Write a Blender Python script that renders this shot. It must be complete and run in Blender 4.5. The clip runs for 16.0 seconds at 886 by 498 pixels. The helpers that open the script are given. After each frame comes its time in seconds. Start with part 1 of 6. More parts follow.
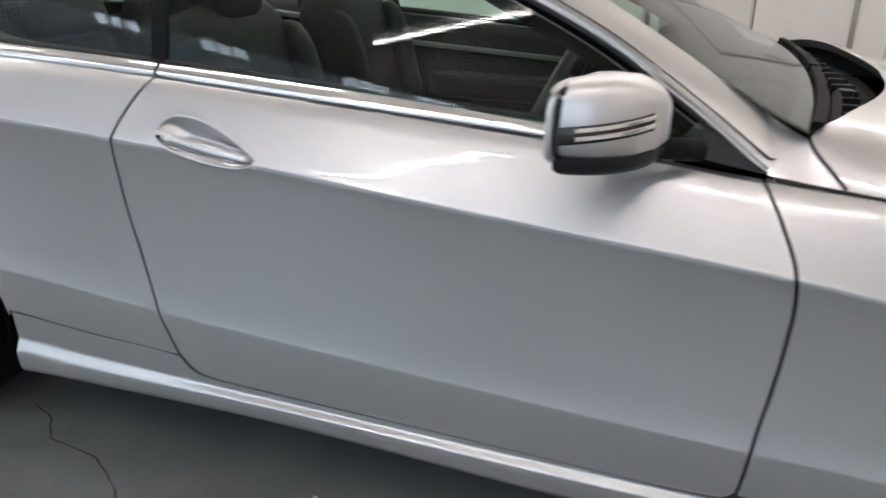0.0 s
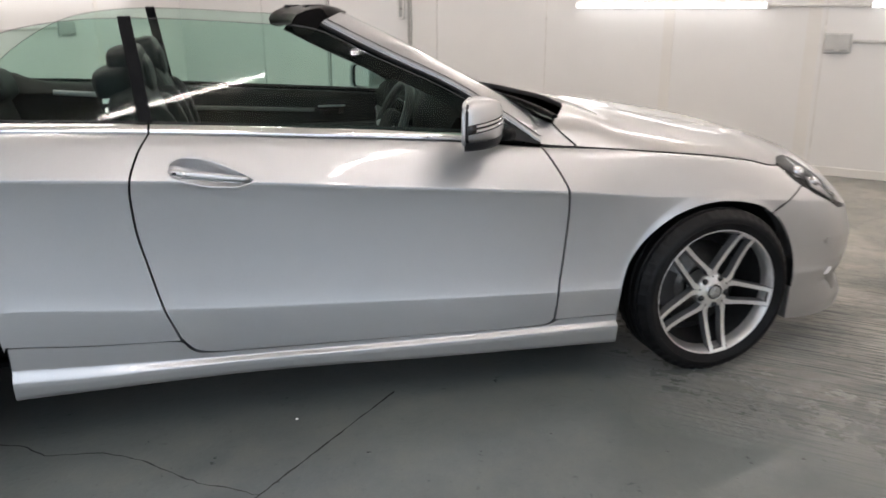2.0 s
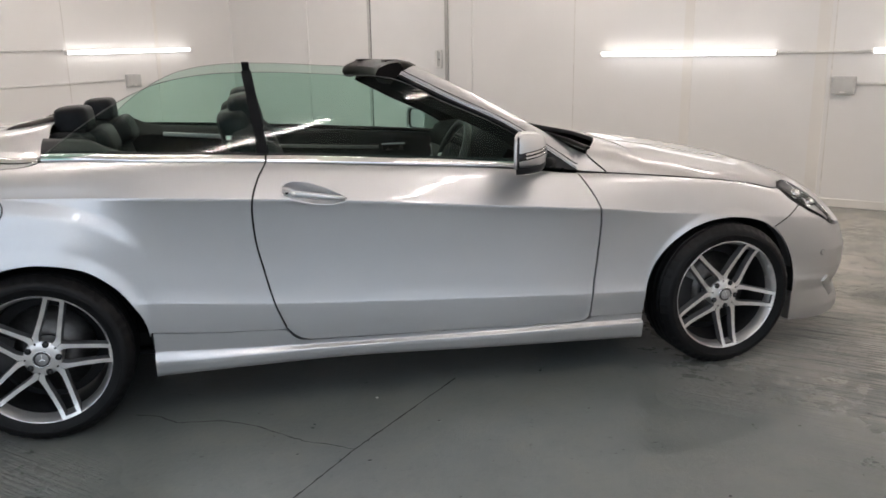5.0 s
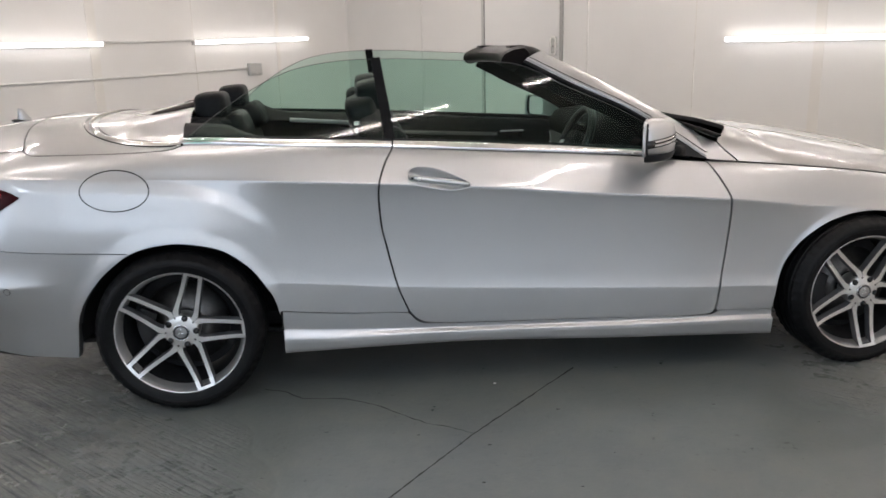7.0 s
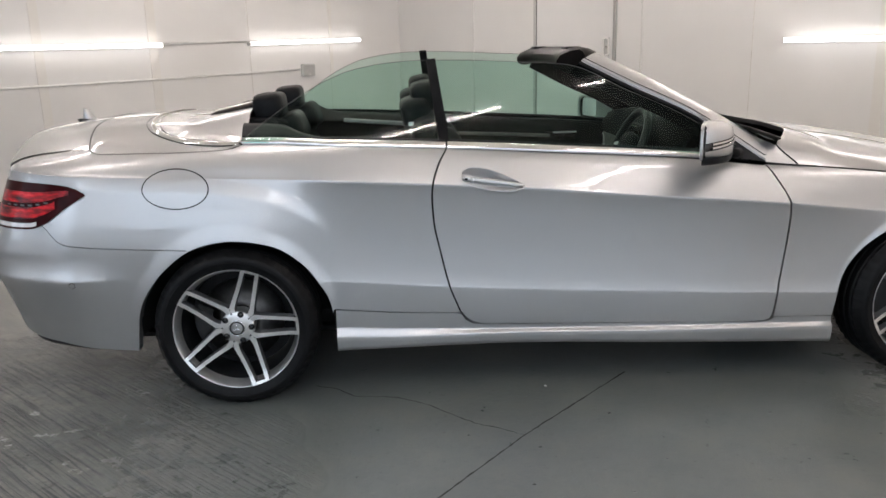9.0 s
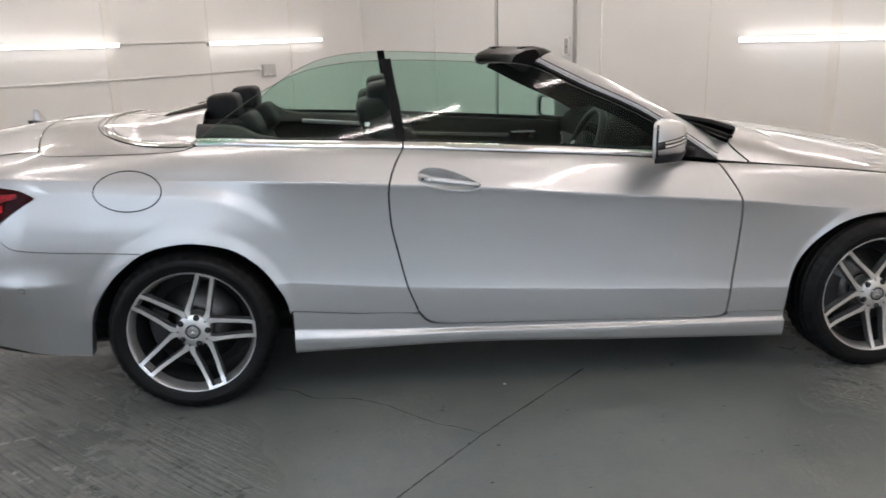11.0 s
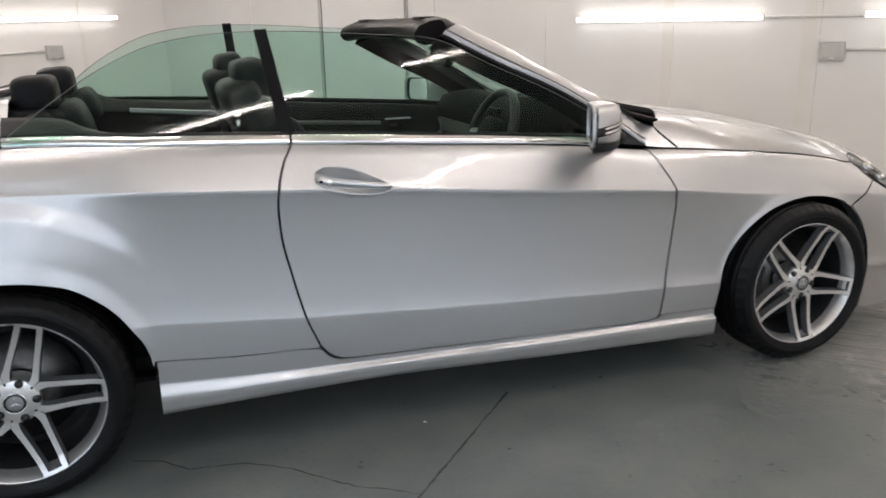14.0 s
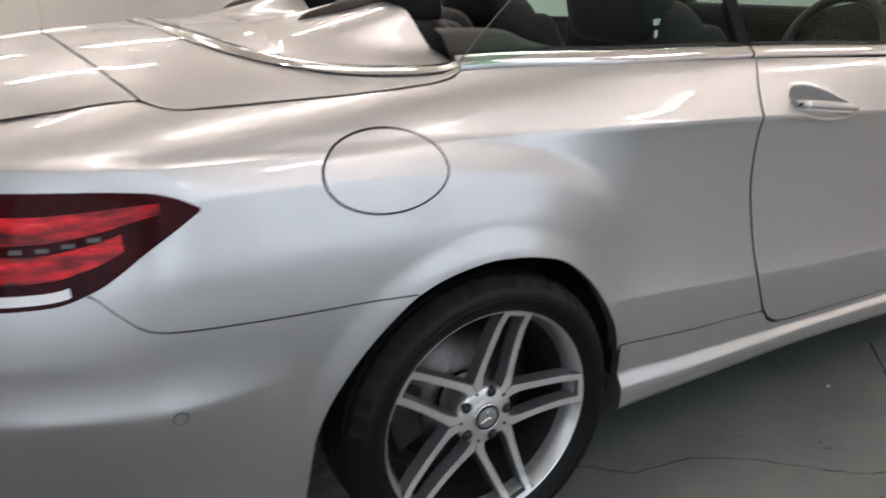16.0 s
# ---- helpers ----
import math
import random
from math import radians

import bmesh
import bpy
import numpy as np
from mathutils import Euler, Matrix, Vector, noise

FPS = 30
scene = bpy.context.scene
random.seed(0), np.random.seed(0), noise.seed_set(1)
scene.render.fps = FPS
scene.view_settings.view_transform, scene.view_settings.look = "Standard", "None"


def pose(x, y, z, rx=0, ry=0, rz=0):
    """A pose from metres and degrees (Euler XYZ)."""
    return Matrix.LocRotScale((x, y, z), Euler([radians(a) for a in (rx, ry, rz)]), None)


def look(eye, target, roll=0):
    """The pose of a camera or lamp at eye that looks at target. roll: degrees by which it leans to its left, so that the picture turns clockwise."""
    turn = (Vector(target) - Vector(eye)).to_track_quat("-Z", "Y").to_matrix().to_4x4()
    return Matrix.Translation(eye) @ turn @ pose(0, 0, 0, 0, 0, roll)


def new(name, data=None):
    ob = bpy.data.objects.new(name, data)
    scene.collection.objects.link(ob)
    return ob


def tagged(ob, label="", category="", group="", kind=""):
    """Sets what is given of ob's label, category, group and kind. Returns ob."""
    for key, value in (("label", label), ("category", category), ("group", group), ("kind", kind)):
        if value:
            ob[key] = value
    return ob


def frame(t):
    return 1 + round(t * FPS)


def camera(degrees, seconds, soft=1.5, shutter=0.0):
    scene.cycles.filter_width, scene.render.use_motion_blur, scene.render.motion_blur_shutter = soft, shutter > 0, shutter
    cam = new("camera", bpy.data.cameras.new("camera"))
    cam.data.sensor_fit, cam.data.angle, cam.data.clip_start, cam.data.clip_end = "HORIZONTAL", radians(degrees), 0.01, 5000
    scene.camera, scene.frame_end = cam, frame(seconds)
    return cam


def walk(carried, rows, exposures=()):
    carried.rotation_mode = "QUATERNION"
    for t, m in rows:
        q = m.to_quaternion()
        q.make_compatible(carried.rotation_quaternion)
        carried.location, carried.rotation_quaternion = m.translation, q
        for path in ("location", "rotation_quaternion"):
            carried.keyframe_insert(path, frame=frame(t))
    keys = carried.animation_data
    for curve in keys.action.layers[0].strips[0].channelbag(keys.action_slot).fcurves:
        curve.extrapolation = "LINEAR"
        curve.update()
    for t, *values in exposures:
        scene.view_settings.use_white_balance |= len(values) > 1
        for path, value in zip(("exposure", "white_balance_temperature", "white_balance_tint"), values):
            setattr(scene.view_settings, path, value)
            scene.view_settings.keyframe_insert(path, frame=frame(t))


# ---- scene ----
cam = camera(58.2, 16.0, soft=1.6, shutter=0.4)
PATH = [
    (0, (0.608, -2.189, 1.278), (0.022, -0.429, 0.531), 0.7),
    (0.5, (0.223, -2.341, 1.219), (-0.196, -0.506, 0.545), -1.8),
    (1, (-0.058, -2.559, 1.277), (-0.21, -0.68, 0.607), -1.7),
    (1.5, (-0.223, -2.874, 1.333), (0.132, -1.033, 0.638), 1.3),
    (2, (-0.329, -3.256, 1.337), (0.179, -1.413, 0.751), -0.2),
    (2.5, (-0.511, -3.547, 1.363), (0.14, -1.738, 0.811), -1.3),
    (3, (-0.585, -3.706, 1.362), (0.079, -1.896, 0.832), -1.2),
    (3.5, (-0.582, -3.791, 1.363), (0.04, -1.956, 0.866), -0.9),
    (6, (-0.642, -3.802, 1.354), (-0.298, -1.892, 0.87), -1.2),
    (6.5, (-0.666, -3.798, 1.351), (-0.389, -1.879, 0.859), -1.1),
    (7, (-0.684, -3.79, 1.353), (-0.48, -1.864, 0.854), -1.4),
    (7.5, (-0.693, -3.792, 1.357), (-0.554, -1.861, 0.856), -1.6),
    (8, (-0.707, -3.795, 1.356), (-0.619, -1.859, 0.86), -1.5),
    (10.5, (-0.693, -3.798, 1.356), (-0.602, -1.862, 0.862), -1.3),
    (11, (-0.669, -3.8, 1.356), (-0.5, -1.871, 0.859), -1.5),
    (11.5, (-0.64, -3.803, 1.366), (-0.384, -1.886, 0.86), -1.8),
    (12, (-0.619, -3.807, 1.363), (-0.3, -1.899, 0.857), -1.9),
    (12.5, (-0.626, -3.778, 1.349), (-0.254, -1.878, 0.847), -2.2),
    (13, (-0.663, -3.657, 1.35), (-0.199, -1.779, 0.839), -2.8),
    (13.5, (-0.745, -3.448, 1.326), (-0.199, -1.6, 0.789), -1.8),
    (14, (-0.918, -3.161, 1.311), (-0.279, -1.345, 0.769), -1.1),
    (14.5, (-1.242, -2.874, 1.304), (-0.528, -1.094, 0.738), -2.0),
    (15, (-1.548, -2.591, 1.295), (-0.782, -0.842, 0.701), -1.7),
    (15.5, (-1.852, -2.269, 1.254), (-1.041, -0.546, 0.643), -2.0),
    (16, (-2.147, -2.06, 1.212), (-1.236, -0.417, 0.527), -1.5),
]
walk(cam, [(t, look(eye, target, roll)) for t, eye, target, roll in PATH], [(0.0, 0.13, 6300, 10), (0.6, 0.20, 6300, 10), (1.5, 0.19, 6350, 10), (2.5, 0.09, 6450, 10), (3.0, -0.02, 6450, 10), (8.0, -0.02, 6450, 10), (13.5, 0.03, 6450, 10), (14.5, 0.14, 6500, 10), (15.5, 0.10, 6570, 10), (16.0, 0.03, 6650, 11)])

# ---- world: the room is closed, so the sky only shows through its panes ----
world = bpy.data.worlds.new("world")
scene.world = world
world.use_nodes = True
world.node_tree.nodes["Background"].inputs["Color"].default_value = (0.75, 0.85, 1.0, 1)
world.node_tree.nodes["Background"].inputs["Strength"].default_value = 0.3
TUBE_POWER = 3.8
CEILING_TUBE_POWER = 70.0
DAYLIGHT = 1.6
ROOF_DAYLIGHT = 12.0
SHEET_DAYLIGHT = 0.9

# ---- materials ----
def node_mat(name):
    m = bpy.data.materials.new(name)
    m.use_nodes = True
    nt = m.node_tree
    return m, nt, nt.nodes["Principled BSDF"]


def noise_node(nt, scale, detail=4.0, rough=0.55, coord="Object"):
    tc = nt.nodes.new("ShaderNodeTexCoord")
    n = nt.nodes.new("ShaderNodeTexNoise")
    n.inputs["Scale"].default_value = scale
    n.inputs["Detail"].default_value = detail
    n.inputs["Roughness"].default_value = rough
    nt.links.new(tc.outputs[coord], n.inputs["Vector"])
    return n


def ramp(nt, src, stops):
    r = nt.nodes.new("ShaderNodeValToRGB")
    e = r.color_ramp.elements
    while len(e) < len(stops):
        e.new(0.5)
    for el, (p, c) in zip(e, stops):
        el.position = p
        el.color = (*c, 1) if len(c) == 3 else c
    nt.links.new(src, r.inputs["Fac"])
    return r


def bump(nt, p, src, strength, dist):
    b = nt.nodes.new("ShaderNodeBump")
    b.inputs["Strength"].default_value = strength
    b.inputs["Distance"].default_value = dist
    nt.links.new(src, b.inputs["Height"])
    nt.links.new(b.outputs["Normal"], p.inputs["Normal"])
    return b


def simple(name, color, rough=0.5, metal=0.0, coat=0.0, vary=0.12, scale=12.0, bumpy=0.0, bscale=300.0, spec=0.5):
    """A surface with colour mottling at one scale and fine relief at another."""
    m, nt, p = node_mat(name)
    n = noise_node(nt, scale, 6)
    lo = tuple(c * (1 - vary) for c in color)
    hi = tuple(min(1, c * (1 + vary)) for c in color)
    r = ramp(nt, n.outputs["Fac"], [(0.3, lo), (0.7, hi)])
    nt.links.new(r.outputs["Color"], p.inputs["Base Color"])
    p.inputs["Roughness"].default_value = rough
    p.inputs["Metallic"].default_value = metal
    p.inputs["Coat Weight"].default_value = coat
    p.inputs["Coat Roughness"].default_value = 0.03
    p.inputs["Specular IOR Level"].default_value = spec
    if bumpy:
        b = noise_node(nt, bscale, 3)
        bump(nt, p, b.outputs["Fac"], bumpy, 0.002)
    return m


def paint_mat():
    m, nt, p = node_mat("silver_paint")
    flake = noise_node(nt, 900.0, 2)
    r = ramp(nt, flake.outputs["Fac"], [(0.3, (0.50, 0.50, 0.505)), (0.7, (0.63, 0.63, 0.635))])
    nt.links.new(r.outputs["Color"], p.inputs["Base Color"])
    p.inputs["Metallic"].default_value = 0.92
    dust = noise_node(nt, 5.0, 6)
    rr = ramp(nt, dust.outputs["Fac"], [(0.3, (0.40, 0.40, 0.40)), (0.75, (0.44, 0.44, 0.44))])
    nt.links.new(rr.outputs["Color"], p.inputs["Roughness"])
    p.inputs["Coat Weight"].default_value = 1.0
    p.inputs["Coat Roughness"].default_value = 0.025
    bump(nt, p, flake.outputs["Fac"], 0.05, 0.0004)
    return m


def glass_mat(name, tint, gloss=1.0):
    """Thin tinted pane: clear tint through it, mirror gloss by Fresnel."""
    m = bpy.data.materials.new(name)
    m.use_nodes = True
    nt = m.node_tree
    nt.nodes.remove(nt.nodes["Principled BSDF"])
    out = nt.nodes["Material Output"]
    tr, gl, mx, lw, pw, fr = (nt.nodes.new(k) for k in ("ShaderNodeBsdfTransparent", "ShaderNodeBsdfGlossy", "ShaderNodeMixShader", "ShaderNodeLayerWeight", "ShaderNodeMath", "ShaderNodeMath"))
    tr.inputs["Color"].default_value = (*tint, 1)
    gl.inputs["Roughness"].default_value = 0.01
    gl.inputs["Color"].default_value = (gloss, gloss, gloss, 1)
    # gloss of a thin pane, alike from both sides
    lw.inputs["Blend"].default_value = 0.5
    pw.operation = "POWER"
    pw.inputs[1].default_value = 5.0
    nt.links.new(lw.outputs["Facing"], pw.inputs[0])
    fr.operation = "MULTIPLY_ADD"
    fr.inputs[1].default_value = 0.92
    fr.inputs[2].default_value = 0.020
    nt.links.new(pw.outputs["Value"], fr.inputs[0])
    nt.links.new(fr.outputs["Value"], mx.inputs["Fac"])
    nt.links.new(tr.outputs["BSDF"], mx.inputs[1])
    nt.links.new(gl.outputs["BSDF"], mx.inputs[2])
    nt.links.new(mx.outputs["Shader"], out.inputs["Surface"])
    return m


def lamp_mat(name, color, strength):
    m, _, p = node_mat(name)
    p.inputs["Base Color"].default_value = (0.9, 0.9, 0.9, 1)
    p.inputs["Emission Color"].default_value = (*color, 1)
    p.inputs["Emission Strength"].default_value = strength
    return m


def floor_mat():
    """Grey-green floor paint over brushed concrete, worn through in lanes where cars stand and turn."""
    m, nt, p = node_mat("painted_concrete")
    big = noise_node(nt, 0.9, 5)
    fine = noise_node(nt, 38.0, 5, 0.65)
    base = ramp(nt, big.outputs["Fac"], [(0.3, (0.105, 0.115, 0.110)), (0.7, (0.152, 0.163, 0.155))])
    tc = nt.nodes.new("ShaderNodeTexCoord")
    mp = nt.nodes.new("ShaderNodeMapping")
    mp.vector_type = "TEXTURE"
    mp.inputs["Rotation"].default_value = (0, 0, radians(-43.5))
    mp.inputs["Scale"].default_value = (0.42, 0.0135, 1.0)
    nt.links.new(tc.outputs["Object"], mp.inputs["Vector"])
    streak = nt.nodes.new("ShaderNodeTexNoise")
    streak.inputs["Scale"].default_value = 1.0
    streak.inputs["Detail"].default_value = 7.0
    streak.inputs["Roughness"].default_value = 0.62
    nt.links.new(mp.outputs["Vector"], streak.inputs["Vector"])
    wear_zone = noise_node(nt, 0.55, 3)
    # the paint is worn through at both ends of the bay, where wheels turn
    sep = nt.nodes.new("ShaderNodeSeparateXYZ")
    nt.links.new(tc.outputs["Object"], sep.inputs["Vector"])
    absx = nt.nodes.new("ShaderNodeMath")
    absx.operation = "ABSOLUTE"
    nt.links.new(sep.outputs["X"], absx.inputs[0])
    wob = nt.nodes.new("ShaderNodeMath")
    wob.operation = "MULTIPLY_ADD"
    wob.inputs[1].default_value = 2.6
    nt.links.new(wear_zone.outputs["Fac"], wob.inputs[0])
    nt.links.new(absx.outputs["Value"], wob.inputs[2])
    zr = nt.nodes.new("ShaderNodeMapRange")
    zr.inputs["From Min"].default_value = 2.45
    zr.inputs["From Max"].default_value = 3.6
    nt.links.new(wob.outputs["Value"], zr.inputs["Value"])
    zone = ramp(nt, zr.outputs["Result"], [(0.0, (0, 0, 0)), (1.0, (1, 1, 1))])
    sk = ramp(nt, streak.outputs["Fac"], [(0.42, (0, 0, 0)), (0.50, (1, 1, 1))])
    mul = nt.nodes.new("ShaderNodeMath")
    mul.operation = "MULTIPLY"
    # bare and pale towards the front; the ridged, still painted rear gets a paler tint for its warm glare
    front = nt.nodes.new("ShaderNodeMapRange")
    front.inputs["From Min"].default_value = 0.7
    front.inputs["From Max"].default_value = 2.0
    front.inputs["To Min"].default_value = 0.42
    nt.links.new(sep.outputs["X"], front.inputs["Value"])
    patch = noise_node(nt, 1.7, 6, 0.6)
    pr = ramp(nt, patch.outputs["Fac"], [(0.36, (0.35, 0.35, 0.35)), (0.62, (1, 1, 1))])
    bare = nt.nodes.new("ShaderNodeMath")
    bare.operation = "MULTIPLY"
    nt.links.new(front.outputs["Result"], bare.inputs[0])
    nt.links.new(pr.outputs["Color"], bare.inputs[1])
    bz = nt.nodes.new("ShaderNodeMath")
    bz.operation = "MULTIPLY"
    nt.links.new(bare.outputs["Value"], bz.inputs[0])
    nt.links.new(zone.outputs["Color"], bz.inputs[1])
    nt.links.new(bz.outputs["Value"], mul.inputs[0])
    half = nt.nodes.new("ShaderNodeMath")
    half.operation = "MULTIPLY_ADD"
    half.inputs[1].default_value = 1.0
    half.inputs[2].default_value = 0.02
    nt.links.new(sk.outputs["Color"], half.inputs[0])
    # the combed ridges run out into smooth, evenly rubbed paint further in
    comb = nt.nodes.new("ShaderNodeMath")
    comb.operation = "MULTIPLY_ADD"
    comb.inputs[1].default_value = 2.2
    nt.links.new(patch.outputs["Fac"], comb.inputs[0])
    nt.links.new(sep.outputs["Y"], comb.inputs[2])
    near = nt.nodes.new("ShaderNodeMapRange")
    near.inputs["From Min"].default_value = 0.2
    near.inputs["From Max"].default_value = 1.2
    near.inputs["To Min"].default_value = 1.0
    near.inputs["To Max"].default_value = 0.12
    nt.links.new(comb.outputs["Value"], near.inputs["Value"])
    even = nt.nodes.new("ShaderNodeMix")
    even.inputs["A"].default_value = 0.62
    nt.links.new(near.outputs["Result"], even.inputs["Factor"])
    nt.links.new(half.outputs["Value"], even.inputs["B"])
    nt.links.new(even.outputs["Result"], mul.inputs[1])
    mix = nt.nodes.new("ShaderNodeMix")
    mix.data_type = "RGBA"
    nt.links.new(mul.outputs["Value"], mix.inputs["Factor"])
    nt.links.new(base.outputs["Color"], mix.inputs["A"])
    # bare concrete, its colour raised to include glare on the front floor
    mix.inputs["B"].default_value = (0.56, 0.52, 0.455, 1)
    # blotches of old and new paint, and pale specks of grit
    blot = noise_node(nt, 6.5, 8, 0.68)
    bl = ramp(nt, blot.outputs["Fac"], [(0.32, (0.84, 0.86, 0.87)), (0.5, (1, 1, 1)), (0.68, (1.16, 1.13, 1.08))])
    bmx = nt.nodes.new("ShaderNodeMix")
    bmx.data_type = "RGBA"
    bmx.blend_type = "MULTIPLY"
    bmx.inputs["Factor"].default_value = 1.0
    nt.links.new(mix.outputs["Result"], bmx.inputs["A"])
    nt.links.new(bl.outputs["Color"], bmx.inputs["B"])
    grit = noise_node(nt, 95.0, 3, 0.6)
    gr = ramp(nt, grit.outputs["Fac"], [(0.26, (0.6, 0.58, 0.56)), (0.33, (1, 1, 1)), (0.68, (1, 1, 1)), (0.75, (1.7, 1.65, 1.55))])
    gmx = nt.nodes.new("ShaderNodeMix")
    gmx.data_type = "RGBA"
    gmx.blend_type = "MULTIPLY"
    gmx.inputs["Factor"].default_value = 1.0
    nt.links.new(bmx.outputs["Result"], gmx.inputs["A"])
    nt.links.new(gr.outputs["Color"], gmx.inputs["B"])
    spots = ramp(nt, fine.outputs["Fac"], [(0.28, (0.55, 0.55, 0.55)), (0.38, (1, 1, 1)), (0.74, (1, 1, 1)), (0.82, (1.35, 1.33, 1.28))])
    mm = nt.nodes.new("ShaderNodeMix")
    mm.data_type = "RGBA"
    mm.blend_type = "MULTIPLY"
    mm.inputs["Factor"].default_value = 1.0
    nt.links.new(gmx.outputs["Result"], mm.inputs["A"])
    nt.links.new(spots.outputs["Color"], mm.inputs["B"])
    # dark pits where the bare concrete has broken out
    pits = noise_node(nt, 16.0, 4, 0.6)
    pk = ramp(nt, pits.outputs["Fac"], [(0.30, (0.5, 0.5, 0.49)), (0.40, (1, 1, 1))])
    pm = nt.nodes.new("ShaderNodeMix")
    pm.data_type = "RGBA"
    pm.blend_type = "MULTIPLY"
    nt.links.new(zone.outputs["Color"], pm.inputs["Factor"])
    nt.links.new(mm.outputs["Result"], pm.inputs["A"])
    nt.links.new(pk.outputs["Color"], pm.inputs["B"])
    # low streak values multiply the colour darker, high ones paler, in the ridged zone
    zn = nt.nodes.new("ShaderNodeMath")
    zn.operation = "MULTIPLY"
    nt.links.new(zone.outputs["Color"], zn.inputs[0])
    nt.links.new(near.outputs["Result"], zn.inputs[1])
    fk = ramp(nt, streak.outputs["Fac"], [(0.34, (0.50, 0.48, 0.46)), (0.45, (0.95, 0.95, 0.95)), (0.58, (1, 1, 1)), (0.70, (1.42, 1.36, 1.28))])
    fm = nt.nodes.new("ShaderNodeMix")
    fm.data_type = "RGBA"
    fm.blend_type = "MULTIPLY"
    nt.links.new(zn.outputs["Value"], fm.inputs["Factor"])
    nt.links.new(pm.outputs["Result"], fm.inputs["A"])
    nt.links.new(fk.outputs["Color"], fm.inputs["B"])
    nt.links.new(fm.outputs["Result"], p.inputs["Base Color"])
    # worn paint shines between the ridges; the sound paint is duller in patches
    rr = ramp(nt, blot.outputs["Fac"], [(0.3, (0.26, 0.26, 0.26)), (0.7, (0.42, 0.42, 0.42))])
    shine = nt.nodes.new("ShaderNodeMath")
    shine.operation = "MULTIPLY_ADD"
    shine.inputs[1].default_value = -0.19
    nt.links.new(zone.outputs["Color"], shine.inputs[0])
    nt.links.new(rr.outputs["Color"], shine.inputs[2])
    nt.links.new(shine.outputs["Value"], p.inputs["Roughness"])
    # bare concrete is ridged by the brush, the paint lies smooth
    ridge = nt.nodes.new("ShaderNodeMath")
    ridge.operation = "ADD"
    nt.links.new(pits.outputs["Fac"], ridge.inputs[0])
    nt.links.new(streak.outputs["Fac"], ridge.inputs[1])
    rz = nt.nodes.new("ShaderNodeMath")
    rz.operation = "MULTIPLY"
    nt.links.new(ridge.outputs["Value"], rz.inputs[0])
    nt.links.new(zone.outputs["Color"], rz.inputs[1])
    soft = nt.nodes.new("ShaderNodeMapRange")
    soft.inputs["From Min"].default_value = -1.0
    soft.inputs["From Max"].default_value = 1.5
    soft.inputs["To Min"].default_value = 1.25
    nt.links.new(sep.outputs["X"], soft.inputs["Value"])
    rs = nt.nodes.new("ShaderNodeMath")
    rs.operation = "MULTIPLY"
    rn = nt.nodes.new("ShaderNodeMath")
    rn.operation = "MULTIPLY"
    nt.links.new(rz.outputs["Value"], rn.inputs[0])
    nt.links.new(near.outputs["Result"], rn.inputs[1])
    nt.links.new(rn.outputs["Value"], rs.inputs[0])
    nt.links.new(soft.outputs["Result"], rs.inputs[1])
    add = nt.nodes.new("ShaderNodeMath")
    add.operation = "MULTIPLY_ADD"
    add.inputs[1].default_value = 0.035
    nt.links.new(fine.outputs["Fac"], add.inputs[0])
    nt.links.new(rs.outputs["Value"], add.inputs[2])
    bump(nt, p, add.outputs["Value"], 1.0, 0.042)
    return m


def lens_mat():
    """Ribbed red lens: bright and dark strokes lying along the lamp."""
    m, nt, p = node_mat("red_lens")
    tc = nt.nodes.new("ShaderNodeTexCoord")
    mp = nt.nodes.new("ShaderNodeMapping")
    mp.inputs["Scale"].default_value = (14.0, 14.0, 70.0)
    nt.links.new(tc.outputs["Object"], mp.inputs["Vector"])
    n = nt.nodes.new("ShaderNodeTexNoise")
    n.inputs["Scale"].default_value = 1.0
    n.inputs["Detail"].default_value = 3.0
    nt.links.new(mp.outputs["Vector"], n.inputs["Vector"])
    r = ramp(nt, n.outputs["Fac"], [(0.30, (0.03, 0.001, 0.003)), (0.45, (0.26, 0.003, 0.008)), (0.60, (0.66, 0.006, 0.016)), (0.74, (0.85, 0.05, 0.06))])
    nt.links.new(r.outputs["Color"], p.inputs["Base Color"])
    p.inputs["Roughness"].default_value = 0.3
    p.inputs["Specular IOR Level"].default_value = 0.2
    p.inputs["Coat Weight"].default_value = 0.15
    return m


PAINT = paint_mat()
CHROME = simple("chrome", (0.86, 0.86, 0.87), 0.08, 1.0, vary=0.02)
SATIN = simple("satin_metal", (0.55, 0.55, 0.56), 0.3, 1.0, vary=0.05)
ALLOY = simple("machined_alloy", (0.84, 0.83, 0.82), 0.34, 0.92, coat=0.4, vary=0.06, scale=40, bumpy=0.05, bscale=700)
SPOKESIDE = simple("grey_wheel_paint", (0.14, 0.14, 0.145), 0.4, 0.5, coat=0.3)
ALLOY_DARK = simple("dark_alloy", (0.045, 0.045, 0.047), 0.4, 0.6, coat=0.3)
BARREL = simple("rim_barrel", (0.035, 0.035, 0.036), 0.45, 0.6, vary=0.15, scale=30)
RUBBER = simple("tyre_rubber", (0.0045, 0.0045, 0.005), 0.5, 0.0, vary=0.3, scale=25, bumpy=0.25, bscale=300, spec=0.2)
BLACK = simple("black_plastic", (0.012, 0.012, 0.013), 0.5, vary=0.2, bumpy=0.1, bscale=250, spec=0.3)
GLOSSBLACK = simple("gloss_black", (0.016, 0.013, 0.012), 0.22, coat=0.15, vary=0.2, spec=0.4)
LEATHER = simple("black_leather", (0.0075, 0.008, 0.009), 0.5, vary=0.25, scale=30, bumpy=0.06, bscale=60, spec=0.12)
